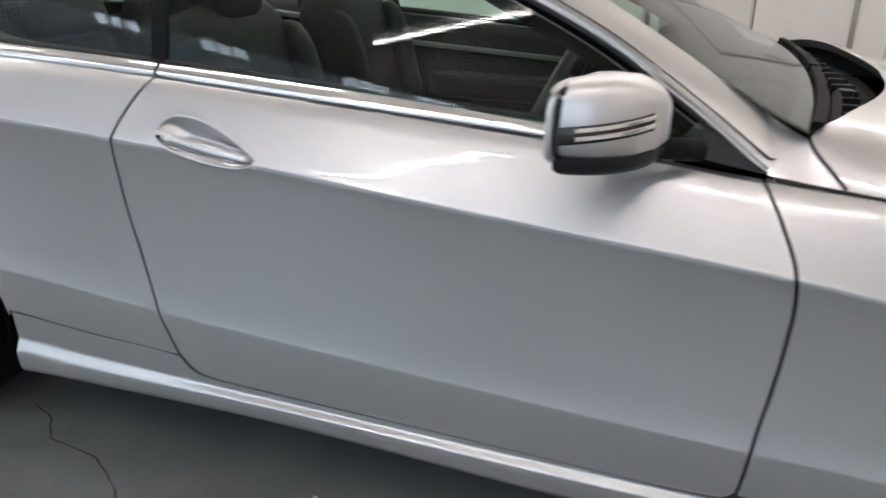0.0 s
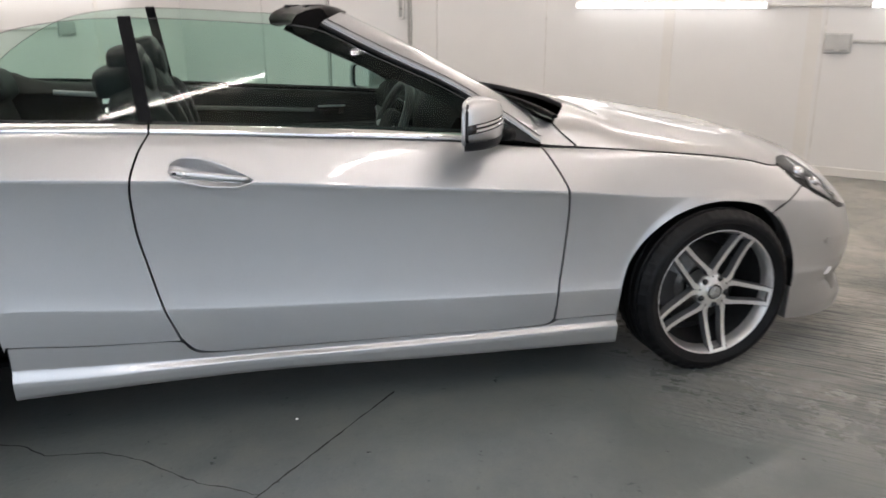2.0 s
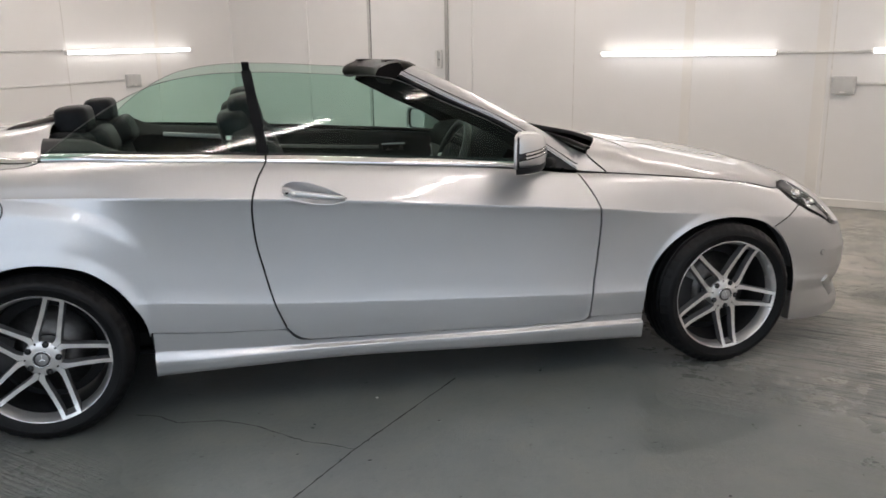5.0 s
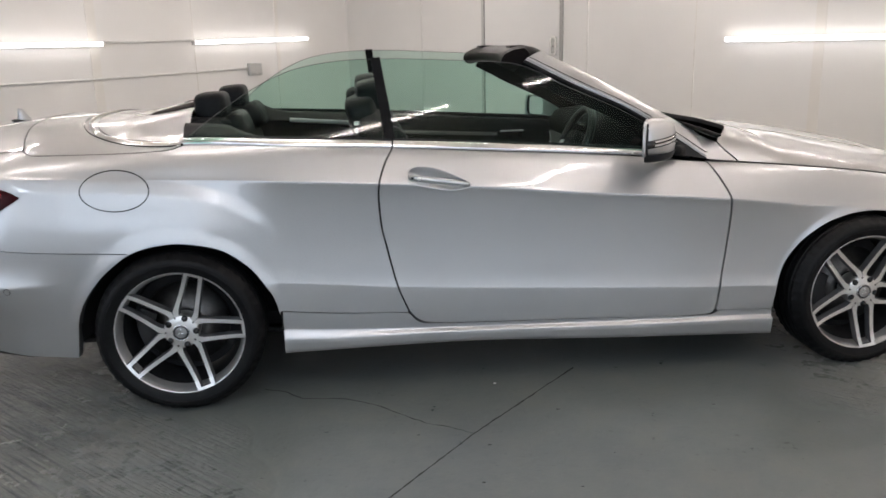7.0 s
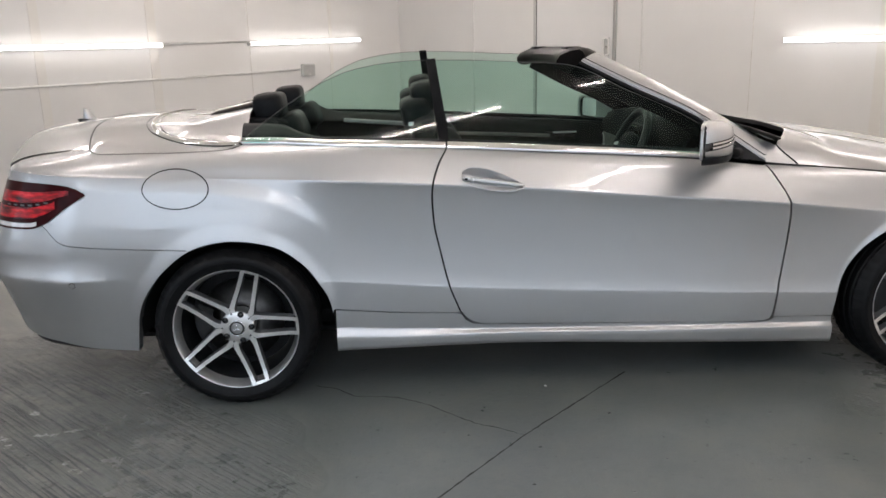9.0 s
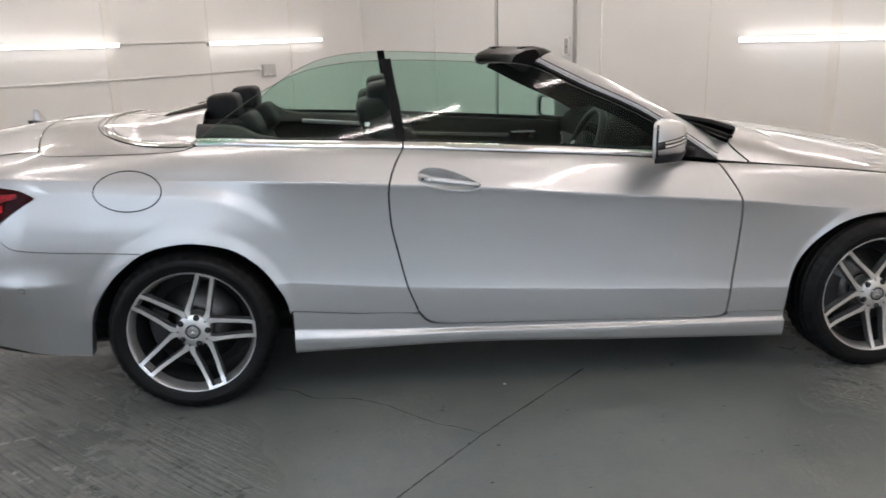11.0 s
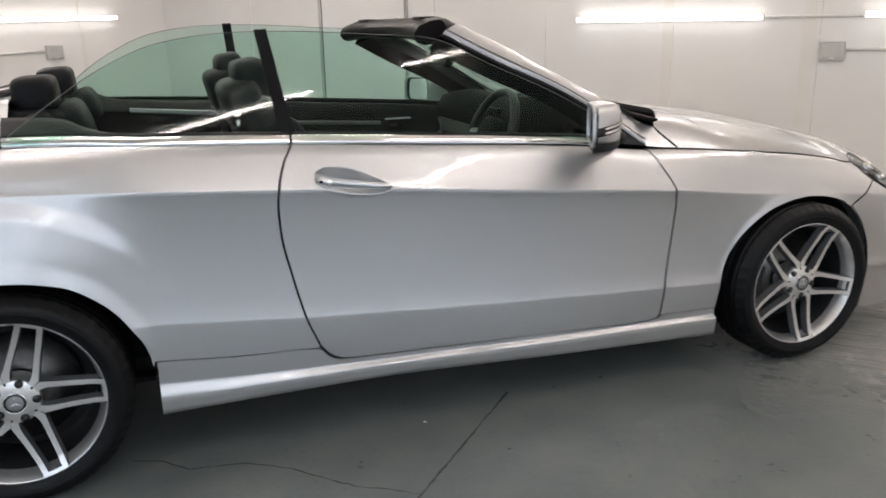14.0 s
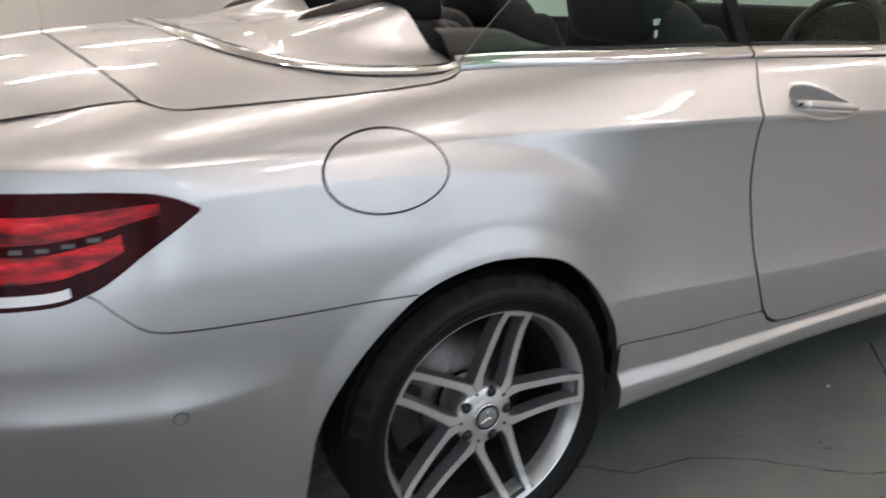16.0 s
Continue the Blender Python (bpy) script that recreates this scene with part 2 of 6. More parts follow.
TRIM = simple("dark_trim", (0.007, 0.007, 0.0075), 0.65, vary=0.25, spec=0.1)
HEADERMAT = simple("dark_brown_plastic", (0.010, 0.0085, 0.008), 0.3, vary=0.2, spec=0.01)
DASHMAT = simple("dark_dash_vinyl", (0.0045, 0.0048, 0.005), 0.6, vary=0.25, spec=0.06, bumpy=0.1, bscale=400)
ALUSTRIP = simple("white_edge_strip", (0.76, 0.745, 0.715), 0.14, vary=0.03, scale=8)
SHELF = simple("charcoal_vinyl", (0.040, 0.038, 0.037), 0.6, vary=0.2, spec=0.15, bumpy=0.1, bscale=300)
WHEELSKIN = simple("wheel_leather", (0.012, 0.012, 0.012), 0.34, vary=0.2, scale=40, spec=0.5)
STRIP = simple("brown_black_strip", (0.050, 0.042, 0.038), 0.6, vary=0.2, spec=0.1)
GREYTRIM = simple("grey_vinyl", (0.10, 0.10, 0.095), 0.5, vary=0.12, bumpy=0.2, bscale=500)
GLASS = glass_mat("green_glass", (0.70, 0.86, 0.80))
SCREEN = glass_mat("windscreen_glass", (0.66, 0.80, 0.76), 0.9)
CLEAR = glass_mat("clear_lens", (0.80, 0.80, 0.80), 0.6)
MIRROR = simple("mirror_glass", (0.85, 0.86, 0.87), 0.01, 1.0, vary=0.0)
RED = lens_mat()
DARKRED = simple("dark_red_lens", (0.030, 0.001, 0.002), 0.3, spec=0.06, coat=0.08, vary=0.3, scale=22)
WHITELENS = simple("pale_lens", (0.75, 0.72, 0.72), 0.15, coat=1.0, vary=0.15, scale=30)
DISC = simple("brake_steel", (0.15, 0.145, 0.14), 0.4, 1.0, vary=0.15, scale=60)
WALLPAINT = simple("white_wall_panel", (0.80, 0.785, 0.76), 0.32, vary=0.025, scale=1.2, coat=0.15, bumpy=0.05, bscale=30)
WALLSTRIP = simple("cream_cover_strip", (0.78, 0.755, 0.71), 0.4, vary=0.03, scale=3)
CEILPAINT = simple("ceiling_paint", (0.64, 0.605, 0.545), 0.8, vary=0.06, scale=2)
DOORPAINT = simple("door_paint", (0.80, 0.79, 0.77), 0.28, vary=0.02, scale=2, coat=0.2)
GREYBOX = simple("grey_socket_plastic", (0.52, 0.52, 0.50), 0.45, vary=0.06)
WHITEPLASTIC = simple("white_plastic", (0.75, 0.74, 0.71), 0.4, vary=0.05)
STEEL = simple("brushed_steel", (0.45, 0.44, 0.42), 0.35, 1.0, vary=0.1, scale=60)
DARKGAP = simple("dark_joint", (0.045, 0.045, 0.042), 0.8, vary=0.3, scale=40)
WALLGAP = simple("panel_joint", (0.70, 0.675, 0.63), 0.7, vary=0.2, scale=20)
CRACKMAT = simple("crack_dirt", (0.030, 0.030, 0.028), 0.9, vary=0.4, scale=60)
CHIP = simple("white_chip", (0.6, 0.6, 0.58), 0.7, vary=0.1)
TUBE = lamp_mat("tube_light", (1.0, 0.94, 0.92), TUBE_POWER)
TUBE_CEIL = lamp_mat("ceiling_tube_light", (1.0, 0.905, 0.865), CEILING_TUBE_POWER)
PANE = lamp_mat("daylight_pane", (0.66, 0.81, 1.0), DAYLIGHT)
ROOFPANE = lamp_mat("rooflight_pane", (0.78, 0.87, 1.0), ROOF_DAYLIGHT)
SHEET = lamp_mat("translucent_roof_sheet", (0.74, 0.85, 1.0), SHEET_DAYLIGHT)
FLOORMAT = floor_mat()

# ---- mesh helpers ----
def mesh_ob(name, verts, faces, mat, parent=None, smooth=True, label=""):
    me = bpy.data.meshes.new(name)
    me.from_pydata([tuple(v) for v in verts], [], faces)
    me.validate()
    me.materials.append(mat)
    if smooth:
        for q in me.polygons:
            q.use_smooth = True
    ob = new(name, me)
    if parent is not None:
        ob.parent = parent
    if label:
        tagged(ob, label)
    return ob


def part(name, bm, mat, parent, label="", smooth=False):
    me = bpy.data.meshes.new(name)
    bmesh.ops.recalc_face_normals(bm, faces=bm.faces)
    bm.to_mesh(me)
    bm.free()
    me.materials.append(mat)
    if smooth:
        for q in me.polygons:
            q.use_smooth = True
    ob = new(name, me)
    if parent is not None:
        ob.parent = parent
    if label:
        tagged(ob, label)
    return ob


def empty(name, label, category, group="", kind=""):
    return tagged(new(name), label, category, group, kind)


def box_bm(x0, x1, y0, y1, z0, z1, bevel=0.0, seg=2, m=None, bm=None):
    bm = bm or bmesh.new()
    made = bmesh.ops.create_cube(bm, size=1.0)["verts"]
    bmesh.ops.scale(bm, vec=(x1 - x0, y1 - y0, z1 - z0), verts=made)
    bmesh.ops.translate(bm, vec=((x0 + x1) / 2, (y0 + y1) / 2, (z0 + z1) / 2), verts=made)
    if bevel:
        edges = list({e for v in made for e in v.link_edges})
        made = list({v for f in bmesh.ops.bevel(bm, geom=edges, offset=bevel, segments=seg, affect="EDGES", profile=0.5)["faces"] for v in f.verts} | {v for v in made if v.is_valid})
    if m is not None:
        bmesh.ops.transform(bm, matrix=m, verts=bm.verts[:])
    return bm


def tube_mesh(pts, radius, sides=10, cap=True):
    """Verts and faces of a round bar along points; radius a number or a list."""
    pts = [Vector(p) for p in pts]
    verts, faces = [], []
    for i, p in enumerate(pts):
        d = (pts[min(i + 1, len(pts) - 1)] - pts[max(i - 1, 0)]).normalized()
        a = d.cross(Vector((0, 0, 1))) if abs(d.z) < 0.9 else d.cross(Vector((1, 0, 0)))
        a.normalize()
        b = d.cross(a)
        r = radius[i] if isinstance(radius, (list, tuple)) else radius
        for k in range(sides):
            t = 2 * math.pi * k / sides
            verts.append(p + r * (math.cos(t) * a + math.sin(t) * b))
    for i in range(len(pts) - 1):
        for k in range(sides):
            q = (k + 1) % sides
            faces.append((i * sides + k, i * sides + q, (i + 1) * sides + q, (i + 1) * sides + k))
    if cap:
        faces.append(tuple(range(sides))[::-1])
        faces.append(tuple((len(pts) - 1) * sides + k for k in range(sides)))
    return verts, faces


def cylinder(name, p, q, r, mat, parent, sides=16, label=""):
    v, f = tube_mesh([p, q], r, sides)
    ob = mesh_ob(name, v, f, mat, parent, True, label)
    ob.data.set_sharp_from_angle(angle=radians(50))
    return ob


# ---- the room: four walls turned 47 degrees to the car ----
AZ = radians(47.3)
NA = Vector((math.sin(AZ), math.cos(AZ), 0))
NB = Vector((-math.cos(AZ), math.sin(AZ), 0))
WALL_A, WALL_B, WALL_C, WALL_D, CEIL, ROOF = 4.62, 6.07, -5.4, -4.6, 2.82, 2.95


def room(a, b, z):
    return NA * a + NB * b + Vector((0, 0, z))


ROOM = Matrix(((NA.x, NB.x, 0, 0), (NA.y, NB.y, 0, 0), (0, 0, 1, 0), (0, 0, 0, 1)))


def room_box(name, a0, a1, b0, b1, z0, z1, mat, parent=None, bevel=0.0, label=""):
    return part(name, box_bm(a0, a1, b0, b1, z0, z1, bevel, m=ROOM), mat, parent, label)


tagged(room_box("floor", WALL_C - 0.2, WALL_A + 0.2, WALL_D - 0.2, WALL_B + 0.2, -0.2, 0.0, FLOORMAT), "worn grey-green painted concrete workshop floor", "floor", kind="structure")
tagged(room_box("wall_north", WALL_A, WALL_A + 0.12, WALL_D - 0.12, WALL_B + 0.12, 0, ROOF, WALLPAINT), "glossy white panelled workshop wall", "wall", kind="structure")
tagged(room_box("wall_west", WALL_C - 0.12, WALL_A, WALL_B, WALL_B + 0.12, 0, ROOF, WALLPAINT), "white panelled wall with tube lights", "wall", kind="structure")
# the white ceiling ends in a straight edge; past it lies a daylit roof of translucent sheets
EDGE_P, EDGE_N = Vector((-1.57, -2.78, 0)), Vector((-0.29, -0.957, 0))


def overhead(name, z0, z1, mat, keep_hall, label):
    bm = box_bm(WALL_C - 0.12, WALL_A + 0.12, WALL_D - 0.12, WALL_B + 0.12, z0, z1, m=ROOM)
    cut = bmesh.ops.bisect_plane(bm, geom=bm.verts[:] + bm.edges[:] + bm.faces[:], plane_co=EDGE_P, plane_no=EDGE_N, clear_outer=not keep_hall, clear_inner=keep_hall)
    bmesh.ops.contextual_create(bm, geom=[e for e in cut["geom_cut"] if isinstance(e, bmesh.types.BMEdge)])
    tagged(part(name, bm, mat, None), label, "ceiling", kind="structure")


overhead("ceiling", CEIL, ROOF + 0.1, CEILPAINT, False, "plain white workshop ceiling")
# unseen beam, added to hold the reflected ceiling edge at 2.6 m
beam = box_bm(-7.0, 7.0, -0.08, 0.0, 2.6, CEIL + 0.001, 0.006, m=Matrix.Translation(EDGE_P) @ Matrix.Rotation(math.atan2(-0.29, 0.957), 4, "Z"))
bmesh.ops.bisect_plane(beam, geom=beam.verts[:] + beam.edges[:] + beam.faces[:], plane_co=NB * WALL_D, plane_no=-NB, clear_outer=True)
bmesh.ops.bisect_plane(beam, geom=beam.verts[:] + beam.edges[:] + beam.faces[:], plane_co=NA * WALL_C, plane_no=-NA, clear_outer=True)
tagged(part("trim_added_beam", beam, CEILPAINT, None), "unseen white beam added to keep the ceiling's reflected edge low", "beam", kind="structure")
overhead("ceiling_hall", ROOF, ROOF + 0.1, SHEET, True, "daylit translucent sheet roof beyond the ceiling")


def wall_with_windows(name, far, q0, q1, wins, first, turned, label):
    """A wall behind the camera with glazed windows: far is its inner face, q0 to q1 its run, wins its openings."""
    z0, z1 = 0.5, 2.2

    def slab(d0, d1, e0, e1, r0, r1, bm):
        if turned:
            box_bm(e0, e1, far + d0, far + d1, r0, r1, bm=bm)
        else:
            box_bm(far + d0, far + d1, e0, e1, r0, r1, bm=bm)

    bm = bmesh.new()
    edges = [q0] + [e for w in wins for e in w] + [q1]
    for i in range(0, len(edges), 2):
        slab(-0.12, 0, edges[i], edges[i + 1], 0, ROOF, bm)
    for b0, b1 in wins:
        slab(-0.12, 0, b0, b1, 0, z0, bm)
        slab(-0.12, 0, b0, b1, z1, ROOF, bm)
    bmesh.ops.transform(bm, matrix=ROOM, verts=bm.verts[:])
    tagged(part(name, bm, WALLPAINT, None), label, "wall", kind="structure")
    for n, (b0, b1) in enumerate(wins):
        win = empty(f"window_{first + n}", "daylight window with white glazing bars", "window", kind="structure")
        fr = bmesh.new()
        for e0, e1, r0, r1 in ((b0, b1, z0, z0 + 0.05), (b0, b1, z1 - 0.05, z1), (b0, b0 + 0.05, z0 + 0.05, z1 - 0.05), (b1 - 0.05, b1, z0 + 0.05, z1 - 0.05)):
            slab(-0.10, -0.03, e0, e1, r0, r1, fr)
        for k in range(1, 4):
            q = b0 + (b1 - b0) * k / 4
            slab(-0.09, -0.04, q - 0.015, q + 0.015, z0 + 0.05, z1 - 0.05, fr)
        slab(-0.088, -0.042, b0 + 0.05, b1 - 0.05, 1.49, 1.52, fr)
        bmesh.ops.transform(fr, matrix=ROOM, verts=fr.verts[:])
        part("window_frame", fr, WHITEPLASTIC, win)
        gl = bmesh.new()
        slab(-0.118, -0.112, b0, b1, z0, z1, gl)
        bmesh.ops.transform(gl, matrix=ROOM, verts=gl.verts[:])
        part("pane", gl, PANE, win, "bright daylight behind the glass")


wall_with_windows("wall_south", WALL_C, WALL_D, WALL_B, ((-3.4, -1.2), (-0.4, 1.8), (2.6, 4.4)), 1, False, "white workshop wall with three daylight windows")
wall_with_windows("wall_east", WALL_D, WALL_C - 0.12, WALL_A, ((-4.9, -3.2), (-2.9, -1.2)), 4, True, "white workshop wall with two daylight windows")

# panel joints and cover strips on the two walls in view
for b, w, mat in ((1.085, 0.008, WALLGAP), (-0.07, 0.09, WALLSTRIP), (-1.22, 0.10, WALLSTRIP), (-1.305, 0.009, WALLGAP), (-2.3, 0.08, WALLSTRIP), (-3.5, 0.009, WALLGAP)):
    thick = 0.006 if mat == WALLSTRIP else 0.002
    tagged(room_box("wall_joint", WALL_A - thick, WALL_A + 0.001, b - w / 2, b + w / 2, 0.1, CEIL, mat), "vertical joint strip between white wall panels", "trim", "wall joints", "structure")
for b in (4.69, 2.29):
    v, f = tube_mesh([room(WALL_A - 0.002, b, 0.1), room(WALL_A - 0.002, b, CEIL)], 0.009, 16)
    tagged(mesh_ob("trim_wall_edge", v, f, ALUSTRIP), "slim rounded glossy white strip over a wall joint", "trim", "wall joints", "structure")
for a, w, mat in ((-1.3, 0.09, WALLSTRIP), (-0.15, 0.09, WALLSTRIP), (1.03, 0.10, WALLSTRIP), (2.22, 0.008, WALLGAP), (3.42, 0.05, WALLSTRIP)):
    thick = 0.006 if mat == WALLSTRIP else 0.002
    tagged(room_box("wall_joint", a - w / 2, a + w / 2, WALL_B - thick, WALL_B + 0.001, 0.1, CEIL, mat), "vertical joint strip between white wall panels", "trim", "wall joints", "structure")
tagged(room_box("baseboard", WALL_A - 0.018, WALL_A, WALL_D, WALL_B, 0.0, 0.07, WALLSTRIP, bevel=0.004), "low cream skirting along the wall", "baseboard", kind="structure")
tagged(room_box("baseboard", WALL_C, WALL_A - 0.018, WALL_B - 0.018, WALL_B, 0.0, 0.07, WALLSTRIP, bevel=0.004), "low cream skirting along the wall", "baseboard", kind="structure")


def wall_door():
    d = empty("door_1", "white flush steel door with a worn lock plate", "door", kind="structure")
    b0, b1, top = 2.63, 3.69, 2.1
    room_box("leaf", WALL_A - 0.012, WALL_A + 0.001, b0 + 0.012, b1 - 0.012, 0.075, top, DOORPAINT, d, 0.003)
    room_box("frame", WALL_A - 0.030, WALL_A + 0.001, b0 - 0.035, b0, 0.075, top + 0.04, STEEL, d, 0.003, "grey metal door jamb")
    room_box("frame", WALL_A - 0.024, WALL_A + 0.001, b1, b1 + 0.03, 0.075, top + 0.04, GREYBOX, d, 0.003, "grey metal door jamb")
    room_box("frame", WALL_A - 0.024, WALL_A + 0.001, b0, b1, top, top + 0.04, GREYBOX, d, 0.003)
    room_box("seal", WALL_A - 0.008, WALL_A + 0.001, b0, b0 + 0.012, 0.075, top, DARKGAP, d)
    room_box("seal", WALL_A - 0.008, WALL_A + 0.001, b1 - 0.012, b1, 0.075, top, DARKGAP, d)
    # a pale pull ring with a lock cylinder in it
    n = 40
    ring = []
    for k in range(n + 1):
        a = 2 * math.pi * k / n
        z = 0.062 if math.sin(a) > 0 else -0.062
        ring.append(room(WALL_A - 0.040, 2.71 + 0.036 * math.cos(a), 1.302 + z + 0.036 * math.sin(a)))
    v, f = tube_mesh(ring, 0.0095, 10, False)
    pull = mesh_ob("pull_handle", v, f, WHITEPLASTIC, d, True, "pale looped pull handle")
    plate = room_box("lock_plate", WALL_A - 0.016, WALL_A - 0.011, 2.672, 2.748, 1.20, 1.40, GREYBOX, d, 0.002, "grey lock plate")
    for z in (1.21, 1.394):
        cylinder("handle_boss", room(WALL_A - 0.042, 2.71, z), room(WALL_A - 0.015, 2.71, z), 0.010, WHITEPLASTIC, pull, 12)
    cylinder("key_cylinder", room(WALL_A - 0.026, 2.71, 1.30), room(WALL_A - 0.015, 2.71, 1.30), 0.016, STEEL, plate)
    cylinder("key_slot", room(WALL_A - 0.028, 2.71, 1.30), room(WALL_A - 0.025, 2.71, 1.30), 0.006, DARKGAP, plate)


wall_door()


def batten(p, q, inward, mat, label, group, radius=0.023):
    """A bare tube on a slim batten; p to q is the tube's axis, inward points off its support."""
    p, q, inward = Vector(p), Vector(q), Vector(inward)
    lamp = empty("tube_light", label, "tube light", group)
    d = (q - p).normalized()
    up = inward.cross(d)
    n = 10
    v, f = tube_mesh([p + (q - p) * k / n for k in range(n + 1)], radius, 14)
    mesh_ob("diffuser", v, f, mat, lamp, True, "glowing white tube diffuser")
    for e, s in ((p, -1), (q, 1)):
        v, f = tube_mesh([e + d * s * 0.001, e + d * s * 0.014], radius + 0.001, 14)
        mesh_ob("end_cap", v, f, WHITEPLASTIC, lamp)
    back = [p, q]
    verts = []
    for e in back:
        for a, b in ((-0.034, 0.02), (-0.034, -0.02), (-0.069, -0.024), (-0.069, 0.024)):
            verts.append(e + inward * a + up * b)
    mesh_ob("batten", verts, [(0, 1, 2, 3), (7, 6, 5, 4), (0, 4, 5, 1), (1, 5, 6, 2), (2, 6, 7, 3), (3, 7, 4, 0)], WHITEPLASTIC, lamp, False)
    return lamp


TA, TB = WALL_A - 0.07, WALL_B - 0.07
for b0, b1 in ((0.75, -0.86), (-1.62, -3.2)):
    batten(room(TA, b0, 1.33), room(TA, b1, 1.325), -NA, TUBE, "bright white tube light on the panelled wall", "wall tube lights")
for a0, a1 in ((-2.85, -1.30), (-0.52, 1.095), (2.19, 3.845)):
    batten(room(a0, TB, 1.435), room(a1, TB, 1.46 if a0 > 2 else 1.435), -NB, TUBE, "bright white tube light on the panelled wall", "wall tube lights")
for b0, b1 in ((5.2, 3.6), (-2.9, -4.3)):
    batten(room(WALL_C + 0.07, b0, 1.4), room(WALL_C + 0.07, b1, 1.4), NA, TUBE, "bright white tube light on the panelled wall", "wall tube lights")
for a0, a1 in ((-3.6, -2.0), (0.0, 1.6)):
    batten(room(a0, WALL_D + 0.07, 1.4), room(a1, WALL_D + 0.07, 1.4), NB, TUBE, "bright white tube light on the panelled wall", "wall tube lights")
CD = Vector((0.948, 0.319, 0))
CN = Vector((-0.319, 0.948, 0))
CM = Vector((-0.55, -2.40, 2.56))
# rows of tubes under the white ceiling, all along one direction
for row, first, count in ((0.0, 0, 5), (2.2, -1, 5), (4.4, -1, 5), (6.6, 0, 3)):
    for i in range(first, first + count):
        c = CM + CN * row + CD * (i * 1.57)
        hung = batten(c - CD * 0.52, c + CD * 0.52, (0, 0, -1), TUBE_CEIL, "bright white tube light hung under the ceiling", "ceiling tube lights", 0.012)
        for e in (-0.4, 0.4):
            h = c + CD * e
            cylinder("hanger", (h.x, h.y, h.z + 0.065), (h.x, h.y, CEIL + 0.001), 0.003, STEEL, hung, 8)


def conduit(name, pts, label):
    v, f = tube_mesh(pts, 0.0125, 10)
    tagged(mesh_ob(name, v, f, WHITEPLASTIC), label, "conduit", "wall conduits")


CA, CB = WALL_A - 0.0125, WALL_B - 0.0125
conduit("conduit", [room(CA, -0.87, 1.325), room(CA, -1.61, 1.325)], "thin white conduit joining two wall tubes")
conduit("conduit", [room(CA, -1.51, 1.06), room(CA, -4.5, 1.06)], "thin white conduit running from a socket box")
conduit("conduit", [room(1.11, CB, 1.45), room(2.175, CB, 1.46)], "thin white conduit joining two wall tubes")
conduit("conduit", [room(-1.285, CB, 1.435), room(-0.535, CB, 1.435)], "thin white conduit joining two wall tubes")
conduit("conduit", [room(-3.5, CB, 1.03), room(-0.5, CB, 1.06), room(1.2, CB, 1.08), room(2.915, CB, 1.117)], "thin white conduit running to a socket box")


def socket_box(name, m, label):
    t = empty(name, label, "socket box", "socket boxes")
    t.matrix_world = m
    part("body", box_bm(-0.095, 0.095, -0.05, 0, -0.075, 0.075, 0.008), GREYBOX, t)
    part("cover", box_bm(-0.085, 0.085, -0.062, -0.05, -0.055, 0.068, 0.006), GREYBOX, t, "hinged grey cover flap")
    part("latch", box_bm(-0.02, 0.02, -0.068, -0.062, -0.06, -0.05, 0.002), WHITEPLASTIC, t)


socket_box("socket_box", Matrix.Translation(room(3.02, WALL_B, 1.105)) @ Matrix.Rotation(math.atan2(NA.y, NA.x), 4, "Z"), "grey weatherproof socket box on the white wall")
socket_box("socket_box", Matrix.Translation(room(WALL_A, -1.41, 1.045)) @ Matrix.Rotation(math.atan2(-NB.y, -NB.x), 4, "Z"), "grey weatherproof socket box on the white wall")


def floor_line(name, pts, w, label, wob, mat):
    """A narrow ragged groove line laid in the floor."""
    rnd = random.Random(len(pts) * 7)
    fine = []
    for p, q in zip(pts, pts[1:]):
        n = max(2, int(math.dist(p, q) / 0.02))
        for k in range(n):
            t = k / n
            fine.append((p[0] + (q[0] - p[0]) * t, p[1] + (q[1] - p[1]) * t))
    fine.append(pts[-1])
    verts, faces = [], []
    for i, p in enumerate(fine):
        a, b = fine[max(0, i - 1)], fine[min(len(fine) - 1, i + 1)]
        d = Vector((b[0] - a[0], b[1] - a[1])).normalized()
        n = Vector((-d.y, d.x))
        c = Vector(p) + n * rnd.uniform(-wob, wob)
        h = w * rnd.uniform(0.35, 1.0) / 2
        verts += [(c.x + n.x * h, c.y + n.y * h, 0.001), (c.x - n.x * h, c.y - n.y * h, 0.001)]
    for i in range(len(fine) - 1):
        faces.append((2 * i, 2 * i + 2, 2 * i + 3, 2 * i + 1))
    tagged(mesh_ob(name, verts, faces, mat, None, False), label, "floor joint", kind="structure")


floor_line("floor_joint", [(0.19, -0.70), (-0.315, -1.22), (-0.62, -1.575), (-1.4, -2.5), (-2.6, -3.9)], 0.009, "dark straight joint cut in the concrete floor", 0.0015, CRACKMAT)
floor_line("floor_crack", [(-1.11, -0.71), (-1.02, -0.745), (-0.945, -0.825), (-0.87, -0.838), (-0.80, -0.848), (-0.72, -0.885), (-0.64, -0.95), (-0.56, -1.035), (-0.47, -1.12), (-0.39, -1.165), (-0.315, -1.22)], 0.006, "thin ragged crack in the concrete floor", 0.004, CRACKMAT)
chip = bmesh.new()
bmesh.ops.create_icosphere(chip, subdivisions=2, radius=0.006)
bmesh.ops.scale(chip, vec=(1, 0.8, 0.5), verts=chip.verts[:])
bmesh.ops.translate(chip, vec=(-0.168, -0.808, 0.002), verts=chip.verts[:])
tagged(part("paint_chip", chip, CHIP, None), "tiny white chip lying on the floor", "chip")


